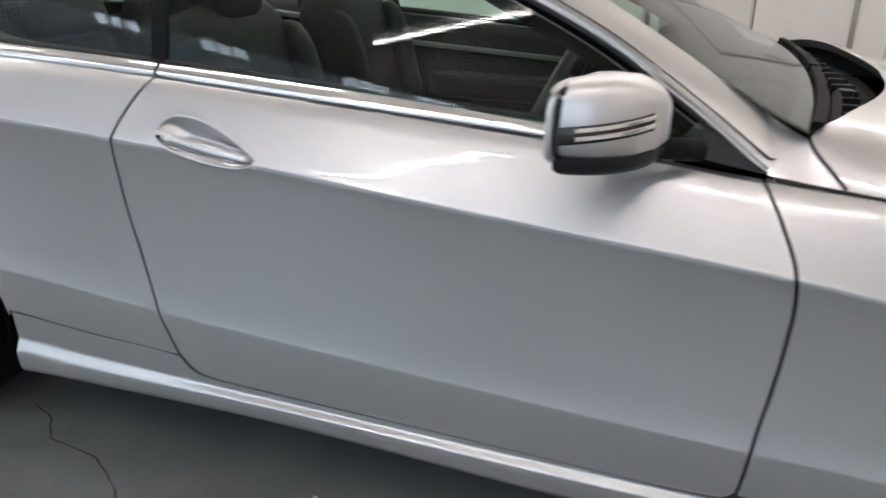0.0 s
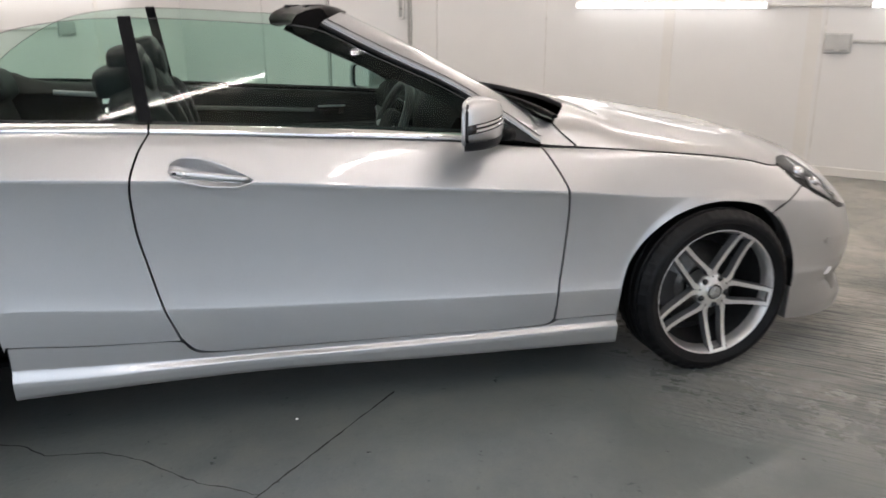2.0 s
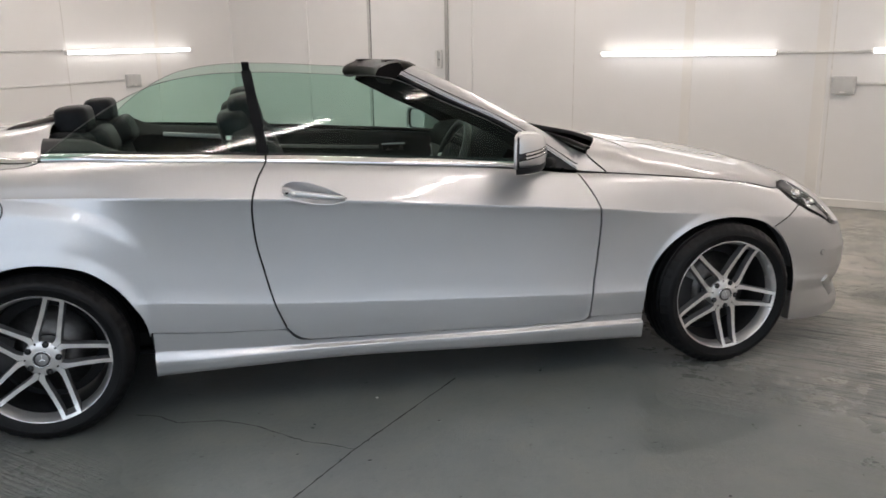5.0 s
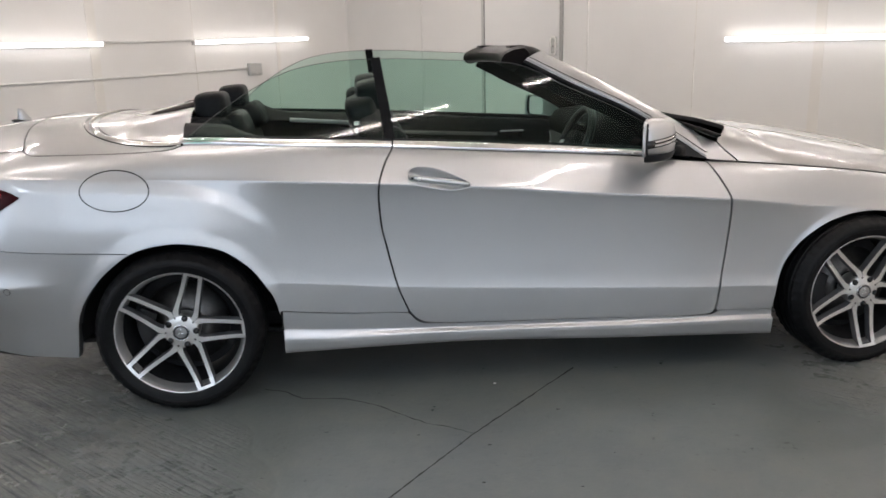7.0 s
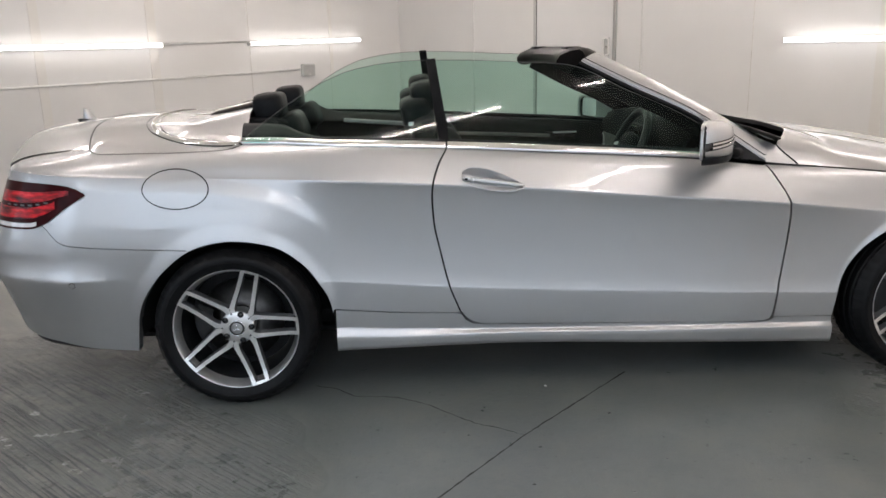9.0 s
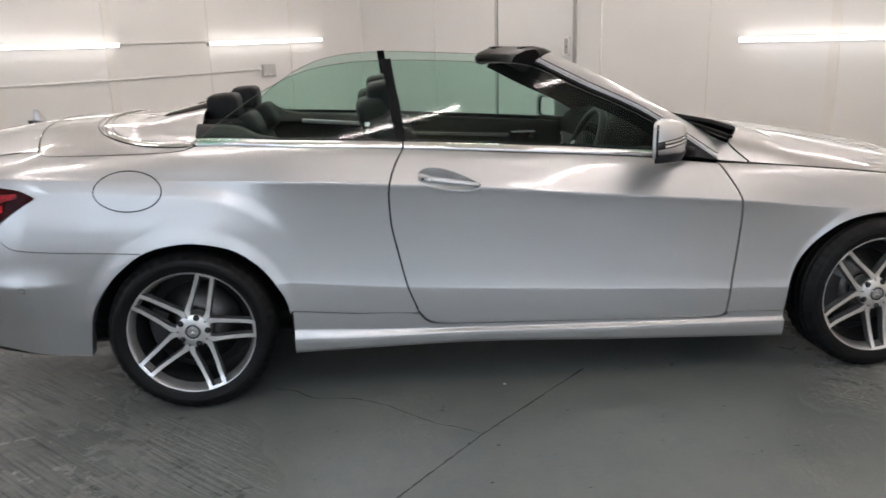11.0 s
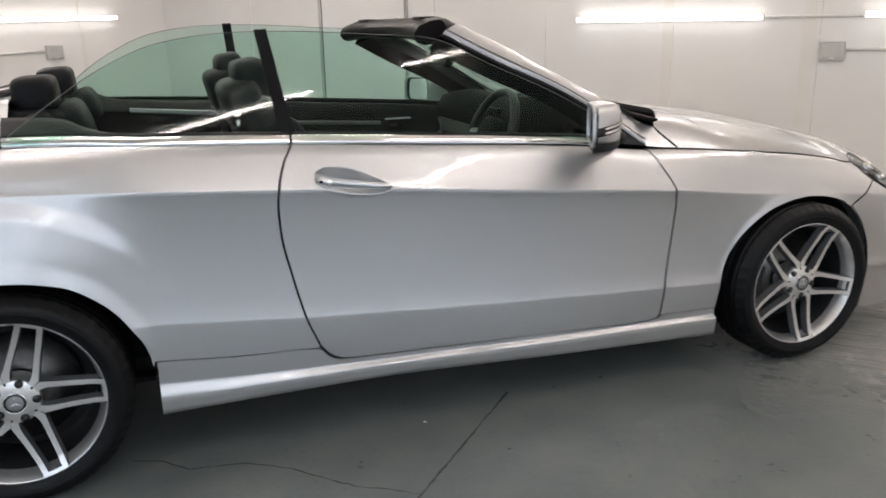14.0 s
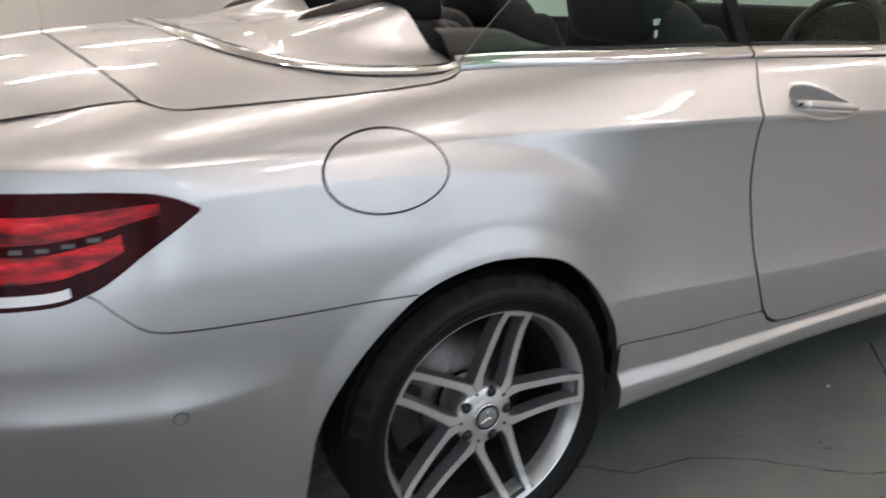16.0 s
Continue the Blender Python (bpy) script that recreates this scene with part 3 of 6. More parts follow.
def floor_debris():
    """Dark flakes of paint and grit scattered over the floor, thickest on the bare front end."""
    rnd = random.Random(11)
    verts, faces = [], []
    for k in range(260):
        if k < 150:
            x, y = rnd.uniform(1.2, 4.2), rnd.uniform(-3.4, 0.2)
        else:
            x, y = rnd.uniform(-3.0, 2.0), rnd.uniform(-3.6, -1.0)
        s = rnd.uniform(0.0025, 0.007) * (1.5 if rnd.random() < 0.12 else 1.0)
        turn, n = rnd.uniform(0, 6.28), rnd.choice((4, 5, 6))
        b = len(verts)
        for q in range(n):
            a = turn + 6.2832 * q / n
            rr = s * rnd.uniform(0.55, 1.0)
            verts.append((x + rr * math.cos(a) * 1.6, y + rr * math.sin(a), 0.0005))
        verts.append((x, y, 0.0005 + s * 0.35))
        faces += [(b + q, b + (q + 1) % n, b + n) for q in range(n)]
    tagged(mesh_ob("floor_debris", verts, faces, CRACKMAT, None, False), "dark flakes and grit scattered over the floor", "debris", kind="stuff")


floor_debris()


def rooflight(c, m):
    """A small glazed rooflight let into the sheet roof."""
    t = empty("rooflight", "small glazed rooflight with white bars", "rooflight", "rooflights")
    t.matrix_world = Matrix.Translation(c) @ m
    part("pane", box_bm(-0.17, 0.17, -0.11, 0.11, -0.006, -0.001), ROOFPANE, t, "bright daylight behind the glass")
    fr = bmesh.new()
    for x0, x1, y0, y1 in ((-0.19, 0.19, -0.13, -0.11), (-0.19, 0.19, 0.11, 0.13), (-0.19, -0.17, -0.11, 0.11), (0.17, 0.19, -0.11, 0.11), (-0.06, -0.048, -0.11, 0.11), (0.048, 0.06, -0.11, 0.11)):
        box_bm(x0, x1, y0, y1, -0.03, -0.001, bm=fr)
    part("frame", fr, WHITEPLASTIC, t)


for x, y in ((-3.20, -2.92), (-2.44, -3.15), (-1.47, -3.43), (-0.98, -3.60), (-0.22, -3.80)):
    rooflight((x, y, ROOF), Matrix.Rotation(math.atan2(-0.58, 2.06), 4, "Z"))

# ---- the car: x forward, right side towards -y, wheel centres at x = -1.38 and 1.38 ----
def curve1(*pts):
    """A smooth monotone curve y(x) through a few points."""
    xs, ys, n = [p[0] for p in pts], [p[1] for p in pts], len(pts)
    d = [(ys[i + 1] - ys[i]) / (xs[i + 1] - xs[i]) for i in range(n - 1)]
    m = [d[0]] + [0.0] * (n - 2) + [d[-1]]
    for i in range(1, n - 1):
        if d[i - 1] * d[i] > 0:
            h0, h1 = xs[i] - xs[i - 1], xs[i + 1] - xs[i]
            m[i] = 3 * (h0 + h1) / ((2 * h1 + h0) / d[i - 1] + (h1 + 2 * h0) / d[i])

    def f(x):
        if x <= xs[0]:
            return ys[0] + m[0] * (x - xs[0])
        if x >= xs[-1]:
            return ys[-1] + m[-1] * (x - xs[-1])
        i = 0
        while xs[i + 1] < x:
            i += 1
        h = xs[i + 1] - xs[i]
        t = (x - xs[i]) / h
        return (1 + 2 * t) * (1 - t) ** 2 * ys[i] + t * (1 - t) ** 2 * h * m[i] + t * t * (3 - 2 * t) * ys[i + 1] + t * t * (t - 1) * h * m[i + 1]

    return f


def ease(a, b, x):
    t = min(1.0, max(0.0, (x - a) / (b - a)))
    return t * t * (3 - 2 * t)


# plan width, and the heights of the sill, lower crease, shoulder crease and belt along the car
PLAN = curve1((-2.415, 0.40), (-2.38, 0.56), (-2.305, 0.68), (-2.17, 0.768), (-1.95, 0.834), (-1.4, 0.840), (-0.5, 0.836), (0.3, 0.838), (0.9, 0.835), (1.38, 0.828), (1.7, 0.80), (1.95, 0.765), (2.11, 0.68), (2.20, 0.56), (2.25, 0.40))
Z_SILL = curve1((-1.0, 0.194), (-0.4, 0.198), (0.38, 0.17), (1.0, 0.147))
Z_LOW = curve1((-1.3, 0.50), (-1.0, 0.479), (-0.55, 0.438), (-0.05, 0.406), (0.75, 0.364), (1.0, 0.355))
Z_CREASE = curve1((-1.3, 0.888), (-1.0, 0.875), (-0.6, 0.85), (-0.22, 0.822), (0.11, 0.79), (0.79, 0.729), (1.1, 0.692), (1.5, 0.65))
Z_BELT = curve1((-2.3, 0.955), (-2.0, 0.985), (-1.6, 1.005), (-1.34, 1.014), (-0.94, 0.999), (-0.54, 0.98), (-0.08, 0.951), (0.43, 0.914), (0.72, 0.877), (0.84, 0.868), (1.15, 0.835), (1.4, 0.803), (1.64, 0.757), (1.9, 0.69), (2.2, 0.60))
SECTION_DOOR = curve1((-0.5, -0.056), (0, -0.036), (0.5, -0.0247), (0.85, -0.0210), (0.985, -0.0203), (1.0, -0.0203), (1.03, -0.0219), (1.08, -0.0243), (1.15, -0.0268), (1.25, -0.0288), (1.4, -0.0304), (1.55, -0.0293), (1.7, -0.0260), (1.85, -0.0202), (1.95, -0.0143), (1.990, -0.0112), (2.006, -0.0112), (2.05, -0.0148), (2.3, -0.0376), (2.6, -0.0655), (2.75, -0.0800), (2.88, -0.0965), (3.0, -0.120), (3.4, -0.22))
SECTION_REAR = curve1((-0.5, -0.055), (0, -0.031), (0.5, -0.009), (1, 0.007), (1.3, 0.012), (1.5, 0.009), (1.74, -0.005), (1.92, -0.018), (1.97, -0.0225), (2.03, -0.0290), (2.35, -0.053), (2.67, -0.088), (2.9, -0.130), (3.0, -0.153), (3.4, -0.27))
SECTION_FRONT = curve1((-0.5, -0.055), (0, -0.031), (0.5, -0.0160), (0.85, -0.0080), (1, -0.005), (1.1, -0.0095), (1.25, -0.011), (1.6, -0.009), (1.85, -0.0082), (2.0, -0.010), (2.15, -0.018), (2.4, -0.034), (2.7, -0.057), (3.0, -0.084), (3.4, -0.17))
HIP = curve1((-2.3, 0.875), (-1.87, 0.866), (-1.68, 0.857), (-1.445, 0.840), (-1.27, 0.813), (-1.14, 0.767), (-1.03, 0.69), (-0.97, 0.605))
R_REAR, R_FRONT = 0.315, 0.316


def body_y(x, z):
    """Half width of the body at x and height z."""
    lo, mid, hi, top = Z_SILL(x), Z_LOW(x), Z_CREASE(x), Z_BELT(x)
    if z < mid:
        s = (z - lo) / (mid - lo)
    elif z < hi:
        s = 1 + (z - mid) / (hi - mid)
    else:
        s = 2 + (z - hi) / (top - hi)
    s = min(3.5, max(-0.5, s))
    k, j = ease(-1.30, -0.92, x), ease(0.80, 1.30, x)
    p = SECTION_DOOR(s) * k * (1 - j) + SECTION_REAR(s) * (1 - k) + SECTION_FRONT(s) * j
    # the hip over the rear wheel: the side leans in a little more above its line
    dx, dz = x + 1.38, max(0.0, z - R_REAR)
    lip = (1 - ease(0.345, 0.415, math.hypot(dx, dz))) * ease(0.20, 0.48, z)
    p -= min(0.016, 0.30 * max(0.0, z - HIP(x))) * (1 - ease(-1.2, -0.96, x)) * ease(-2.1, -1.85, x)
    flare = 0.009 * lip + 0.007 * (1 - ease(0.338, 0.385, math.hypot(x - 1.38, z - R_FRONT)))
    if x > 1.5:
        lean = ease(1.5, 2.0, x) * (0.42 * max(0.0, z - 0.45) + 0.5 * max(0.0, 0.09 - abs(z - 0.27)))
    else:
        lean = -ease(-1.7, -2.15, x) * (0.30 * max(0.0, z - 0.62) + 0.25 * max(0.0, 0.5 - z)) if x < -1.7 else 0.0
        if x < -1.7:
            # bumper step: a soft ledge under the lamp line
            up = max(0.0, 1 - max(0.0, z - 0.525) / 0.10) ** 2
            p += 0.018 * ease(-1.75, -2.0, x) * up * max(0.0, 1 - max(0.0, 0.525 - z) / 0.17)
    return PLAN(x + lean) + p + flare


def skin(name, cols, side, mat, parent, proud=0.0, flange=0.03, label="", surf=body_y, hole=None):
    """A body panel from columns of (x, z), laid on the body's side, with its edge folded inwards."""
    nu, nv = len(cols), len(cols[0])
    verts = [(x, -side * (surf(x, z) + proud), z) for col in cols for x, z in col]
    faces = []
    for i in range(nu - 1):
        for j in range(nv - 1):
            q = (i * nv + j, i * nv + j + 1, (i + 1) * nv + j + 1, (i + 1) * nv + j)
            if hole and all(hole(verts[k][0], verts[k][2]) for k in q):
                continue
            faces.append(q if side > 0 else q[::-1])
    ring = [i * nv for i in range(nu)] + [(nu - 1) * nv + j for j in range(1, nv)] + [i * nv + nv - 1 for i in range(nu - 2, -1, -1)] + [j for j in range(nv - 2, 0, -1)]
    if flange:
        n0 = len(verts)
        for r in ring:
            verts.append(verts[r])
        for r in ring:
            x, y, z = verts[r]
            verts.append((x, y + side * flange, z))
        m = len(ring)
        for k in range(m):
            q = (n0 + k, n0 + (k + 1) % m, n0 + m + (k + 1) % m, n0 + m + k)
            faces.append(q if side < 0 else q[::-1])
    return mesh_ob(name, verts, faces, mat, parent, True, label)


def columns(xs, lo, hi, nv, shift=None):
    out = []
    for x in xs:
        a, b = lo(x), hi(x)
        col = []
        for j in range(nv):
            z = a + (b - a) * j / (nv - 1)
            col.append((x + (shift(x, z) if shift else 0.0), z))
        out.append(col)
    return out


def aligned(x, lo, hi, n_low, n_mid, n_top):
    """Heights of a column's points from lo to hi, with rows that lie along the lower and the shoulder crease."""
    a, d = lo, hi
    b = max(Z_LOW(x), a + 0.05 * (d - a))
    c = min(max(Z_CREASE(x), b + 0.2 * (d - b)), d - 0.15 * (d - b))
    out = []
    for p, q, n in ((a, b, n_low), (b, c, n_mid), (c, d, n_top)):
        out += [p + (q - p) * (0.5 - 0.5 * math.cos(math.pi * k / n)) for k in range(n)]
    return out + [d]


def span(a, b, step):
    n = max(2, int(abs(b - a) / step) + 1)
    return [a + (b - a) * k / (n - 1) for k in range(n)]


CAR = empty("convertible_car", "silver two-door convertible with roof folded, parked on concrete floor", "car")
X_REAR = curve1((0.2, -0.475), (0.323, -0.505), (0.439, -0.548), (0.574, -0.580), (0.71, -0.605), (0.80, -0.609), (0.84, -0.606), (0.916, -0.581), (0.98, -0.539), (1.0, -0.525))
X_FRONT = curve1((0.2, 0.745), (0.255, 0.755), (0.404, 0.772), (0.50, 0.785), (0.60, 0.793), (0.66, 0.795), (0.731, 0.788), (0.812, 0.754), (0.875, 0.714), (0.90, 0.69))
GAP = 0.0036


SCOOP_X, SCOOP_Z = -0.377, 0.850
SCOOP_HI = curve1((-1, 0.0), (-0.97, 0.30), (-0.88, 0.62), (-0.62, 0.94), (-0.3, 1.0), (0.2, 0.80), (0.6, 0.47), (0.9, 0.15), (1, 0.0))
SCOOP_LO = curve1((-1, 0.0), (-0.97, -0.22), (-0.88, -0.42), (-0.5, -0.82), (0.0, -1.0), (0.55, -0.85), (0.85, -0.45), (0.96, -0.2), (1, 0.0))


def in_scoop(x, z):
    u = (x - SCOOP_X) / 0.121
    if abs(u) > 1.0:
        return False
    u = max(-1.0, min(1.0, u))
    mid = SCOOP_Z - 0.145 * (x - SCOOP_X)
    return mid + 0.031 * SCOOP_LO(u) - 0.006 < z < mid + 0.045 * SCOOP_HI(u) + 0.006


def door_skin(side):
    lo = curve1((0, 0.340), (0.012, 0.309), (0.03, 0.291), (0.07, 0.281), (0.15, 0.277), (0.3, 0.271), (0.6, 0.260), (0.93, 0.246), (0.975, 0.247), (0.99, 0.252), (1, 0.268))
    us = [0.0, 0.006, 0.012, 0.02, 0.03, 0.045] + span(0.055, 0.29, 0.0036) + span(0.298, 0.96, 0.009) + [0.97, 0.98, 0.988, 0.994, 1.0]
    cols = []
    for u in us:
        a = lo(u)
        b = Z_BELT(-0.54 + u * (0.714 + 0.54)) - 0.011
        x_of = lambda z: X_REAR(z) + GAP + (X_FRONT(z) - X_REAR(z) - 2 * GAP) * u
        mid = aligned(x_of(0.8), a, b, 12, 40, 34)
        cols.append([(x_of(z), z) for z in mid])
    return skin("door", cols, side, PAINT, CAR, label="silver painted car door", hole=in_scoop)


ARCH_R = curve1((-1.775, 0.22), (-1.762, 0.30), (-1.747, 0.381), (-1.694, 0.485), (-1.6, 0.584), (-1.531, 0.631), (-1.47, 0.652), (-1.424, 0.660), (-1.37, 0.664), (-1.32, 0.660), (-1.218, 0.636), (-1.118, 0.565), (-1.05, 0.472), (-1.012, 0.38), (-0.998, 0.20))
ARCH_F = curve1((0.995, 0.15), (1.002, 0.254), (1.016, 0.384), (1.061, 0.493), (1.162, 0.592), (1.23, 0.628), (1.316, 0.650), (1.39, 0.656), (1.451, 0.651), (1.56, 0.626), (1.655, 0.566), (1.715, 0.48), (1.75, 0.38), (1.768, 0.24), (1.772, 0.12))
SEAM_SILL = curve1((-1.0, 0.366), (-0.766, 0.343), (-0.505, 0.328), (-0.45, 0.325))
SEAM_BUMPER = curve1((-2.4, 0.75), (-2.16, 0.745), (-2.082, 0.738), (-2.04, 0.700), (-2.001, 0.669), (-1.95, 0.660), (-1.771, 0.645), (-1.531, 0.633))
TOP_LINE = curve1((-2.3, 0.925), (-2.24, 0.955), (-2.2, 0.966), (-2.066, 0.986), (-1.94, 0.998), (-1.91, 0.989), (-1.87, 0.983), (-1.62, 0.983), (-1.42, 0.987), (-1.36, 0.994), (-1.335, 1.003), (-0.94, 0.989), (-0.50, 0.967))


def quarter(side):
    def lo(x):
        if x < -1.531:
            return SEAM_BUMPER(x) + 0.0015
        if x < -1.008:
            return ARCH_R(x)
        return SEAM_SILL(x) + 0.0015

    xs = span(-2.375, -2.05, 0.012) + span(-2.04, -1.54, 0.02) + span(-1.531, -1.13, 0.012) + span(-1.12, -1.004, 0.0045) + span(-0.996, -0.56, 0.014)[:-1] + [-0.555, -0.55]
    shift = lambda x, z: (X_REAR(z) - GAP + 0.55) * ease(-0.95, -0.55, x)
    cols = [[(x + shift(x, z), z) for z in aligned(x + shift(x, 0.8), lo(x), TOP_LINE(x), 10, 38, 32)] for x in xs]
    return skin("rear_quarter", cols, side, PAINT, CAR)


def fender(side):
    def lo(x):
        if x < 1.009:
            return 0.262 - 0.02 * (x - 0.755)
        if x < 1.628:
            return ARCH_F(x)
        return 0.5895 + (x - 1.628) * 0.515

    hood = curve1((0.7, 0.875), (0.84, 0.863), (1.11, 0.838), (1.378, 0.808), (1.55, 0.779), (1.695, 0.749), (1.745, 0.705), (1.788, 0.6735))
    xs = [0.755, 0.758] + span(0.765, 1.0, 0.014) + span(1.009, 1.12, 0.0045) + span(1.13, 1.63, 0.012) + span(1.64, 1.786, 0.008)
    shift = lambda x, z: (X_FRONT(z) + GAP - 0.755) * (1 - ease(0.755, 0.99, x))
    cols = [[(x + shift(x, z), z) for z in aligned(x + shift(x, 0.75), lo(x), hood(x) - 0.002, 10, 34, 28)] for x in xs]
    return skin("front_wing", cols, side, PAINT, CAR)


def sill(side):
    top = curve1((-1.01, 0.3645), (-0.766, 0.3415), (-0.51, 0.326), (-0.485, 0.298), (-0.45, 0.281), (-0.317, 0.274), (0.256, 0.258), (0.70, 0.242), (0.745, 0.246), (0.77, 0.259), (1.002, 0.254))
    ridge = curve1((-1.0, 0.252), (-0.77, 0.243), (-0.43, 0.243), (0.37, 0.226), (1.0, 0.216))
    ledge = curve1((-1.0, 0.292), (-0.77, 0.277), (-0.43, 0.262), (0.37, 0.243), (1.0, 0.232))

    def surf(x, z):
        base = body_y(x, max(z, ledge(x)))
        r, l = ridge(x), ledge(x)
        out = 0.016 * (1 - ease(r, l, z)) - 0.12 * max(0.0, r - 0.012 - z) - 0.5 * max(0.0, Z_SILL(x) + 0.012 - z)
        return base + out

    xs = span(-0.998, -0.53, 0.02) + span(-0.515, -0.43, 0.006) + span(-0.41, 0.69, 0.025) + span(0.70, 0.78, 0.007) + span(0.80, 1.0, 0.02)
    return skin("sill", columns(xs, lambda x: Z_SILL(x), top, 40), side, PAINT, CAR, flange=0.05, surf=surf)


def rear_bumper(side):
    low = curve1((-2.46, 0.36), (-2.34, 0.335), (-2.29, 0.290), (-2.2, 0.268), (-2.07, 0.255), (-1.77, 0.226))

    def lo(x):
        return low(x) if x < -1.772 else ARCH_R(x)

    xs = span(-2.455, -2.30, 0.008) + span(-2.29, -1.79, 0.016) + span(-1.774, -1.70, 0.0035) + span(-1.69, -1.533, 0.009)
    return skin("rear_bumper", columns(xs, lo, lambda x: max(lo(x) + 0.002, SEAM_BUMPER(x) - 0.0015), 56), side, PAINT, CAR, flange=0.05)


def front_bumper(side):
    low = curve1((1.772, 0.135), (1.9, 0.128), (2.05, 0.135), (2.2, 0.16))
    high = curve1((1.628, 0.588), (1.788, 0.671), (1.85, 0.640), (1.93, 0.602), (2.005, 0.566), (2.1, 0.555), (2.22, 0.54))

    def lo(x):
        return ARCH_F(x) if x < 1.7715 else low(x)

    xs = span(1.631, 1.70, 0.006) + span(1.705, 1.772, 0.003) + span(1.78, 2.0, 0.012) + span(2.005, 2.22, 0.006)
    return skin("front_bumper", columns(xs, lo, lambda x: max(lo(x) + 0.002, high(x) - 0.0035), 60), side, PAINT, CAR, flange=0.05)


DOORS = {}
for side in (1, -1):
    DOORS[side] = door_skin(side)
    quarter(side)
    fender(side)
    sill(side)
    rear_bumper(side)
    front_bumper(side)


def inner_body():
    """The dark inner shell that shows in the shut lines, with wheel housings cut out of it."""
    for side in (1, -1):
        cols = columns(span(-2.3, 2.05, 0.03), lambda x: max(0.22, 0.70 - 8.0 * max(0.0, abs(abs(x) - 1.38) - 0.36)) if abs(abs(x) - 1.38) < 0.44 else 0.22, lambda x: Z_BELT(x) - 0.02 - 0.03 * ease(1.2, 1.8, x), 14)
        skin("inner_panel", cols, side, BLACK, CAR, -0.046, 0.0)


inner_body()


def liner(x, r, side):
    """A black wheel-arch liner: half a drum round the wheel."""
    verts, faces, n = [], [], 28
    for k in range(n + 1):
        a = math.pi * (-0.03 + 1.06 * k / n)
        ca, sa = math.cos(a), math.sin(a)
        for y, rr in ((0.80, r), (0.50, r), (0.48, 0.0)):
            verts.append((x + rr * ca, -side * y, 0.318 + rr * sa))
    for k in range(n):
        for j in range(2):
            faces.append((3 * k + j, 3 * k + j + 1, 3 * k + 4 + j, 3 * k + 3 + j))
    mesh_ob("arch_liner", verts, faces, BLACK, CAR, True, "black plastic wheel arch liner")


for side in (1, -1):
    liner(-1.38, 0.375, side)
    liner(1.38, 0.375, side)
part("underbody", box_bm(-2.2, 2.0, -0.47, 0.47, 0.17, 0.30, 0.03), BLACK, CAR, "dark underbody panel")
part("underbody", box_bm(-0.97, 0.97, -0.72, 0.72, 0.19, 0.30, 0.03), BLACK, CAR, "dark underbody panel")
part("nose_panel", box_bm(2.10, 2.19, -0.42, 0.42, 0.16, 0.60, 0.03), PAINT, CAR)
part("tail_panel", box_bm(-2.40, -2.345, -0.36, 0.36, 0.32, 0.90, 0.03), PAINT, CAR)

# ---- decks: bonnet, boot lid, roof compartment lid ----
HOOD_C = curve1((0.75, 1.0), (0.95, 0.976), (1.107, 0.958), (1.394, 0.915), (1.737, 0.848), (1.95, 0.79), (2.08, 0.735), (2.16, 0.66), (2.2, 0.58))
HOOD_E = curve1((0.70, 0.878), (0.84, 0.866), (1.11, 0.841), (1.378, 0.811), (1.55, 0.782), (1.695, 0.752), (1.73, 0.768), (1.79, 0.766), (1.86, 0.745), (1.92, 0.703), (1.965, 0.643), (2.03, 0.578), (2.2, 0.55))
DECK_C = curve1((-2.45, 0.96), (-2.41, 0.998), (-2.31, 1.033), (-2.18, 1.056), (-1.97, 1.076), (-1.79, 1.084), (-1.68, 1.086), (-1.5, 1.084), (-1.33, 1.080))


def crown(xs, edge_z, edge_y, mid_z, power, name, label, shift=None, nv=48, extra=None):
    """A deck panel spanning the car's width between its two edges."""
    verts, faces = [], []
    for x in xs:
        ze, ye, zm = edge_z(x), edge_y(x), mid_z(x)
        for j in range(nv + 1):
            t = -1 + 2 * j / nv
            t = math.copysign(1 - (1 - abs(t)) ** 1.6, t)
            y = ye * t
            g = 1 - abs(t) ** power
            z = ze + (zm - ze) * g
            if extra:
                z += extra(x, y)
            verts.append((x + (shift(x, y) if shift else 0.0), y, z))
    n = nv + 1
    for i in range(len(xs) - 1):
        for j in range(nv):
            faces.append((i * n + j, (i + 1) * n + j, (i + 1) * n + j + 1, i * n + j + 1))
    return mesh_ob(name, verts, faces, PAINT, CAR, True, label)


HOOD_REAR = curve1((0, 0.985), (0.2, 0.977), (0.55, 0.928), (0.83, 0.838), (0.90, 0.797), (0.925, 0.788), (0.94, 0.794), (1, 0.858))
HOOD_POWER = curve1((0.76, 11.0), (0.86, 9.0), (1.0, 8.5), (1.5, 7.0), (1.9, 4.0), (2.2, 2.8))
HOOD_ROOF = curve1((0.76, 0.0), (0.92, 0.01), (0.99, 0.14), (1.06, 0.38), (1.25, 0.52), (1.55, 0.70), (1.75, 0.60), (1.95, 0.3), (2.2, 0.0))


def hood_at(x, t):
    """A point of the bonnet at x; t runs over its width from -1 to 1."""
    ze = HOOD_E(x) - 0.001
    y = (body_y(x, ze - 0.001) - 0.001) * t
    bulge = 0.004 * (ease(0.22, 0.34, abs(y)) - ease(0.44, 0.62, abs(y))) * ease(0.95, 1.2, x) * (1 - ease(1.8, 2.1, x))
    return Vector((x, y, ze + (HOOD_C(x) - ze) * (1 - (1 - HOOD_ROOF(x)) * abs(t) ** HOOD_POWER(x) - HOOD_ROOF(x) * abs(t) ** 1.15) + bulge))


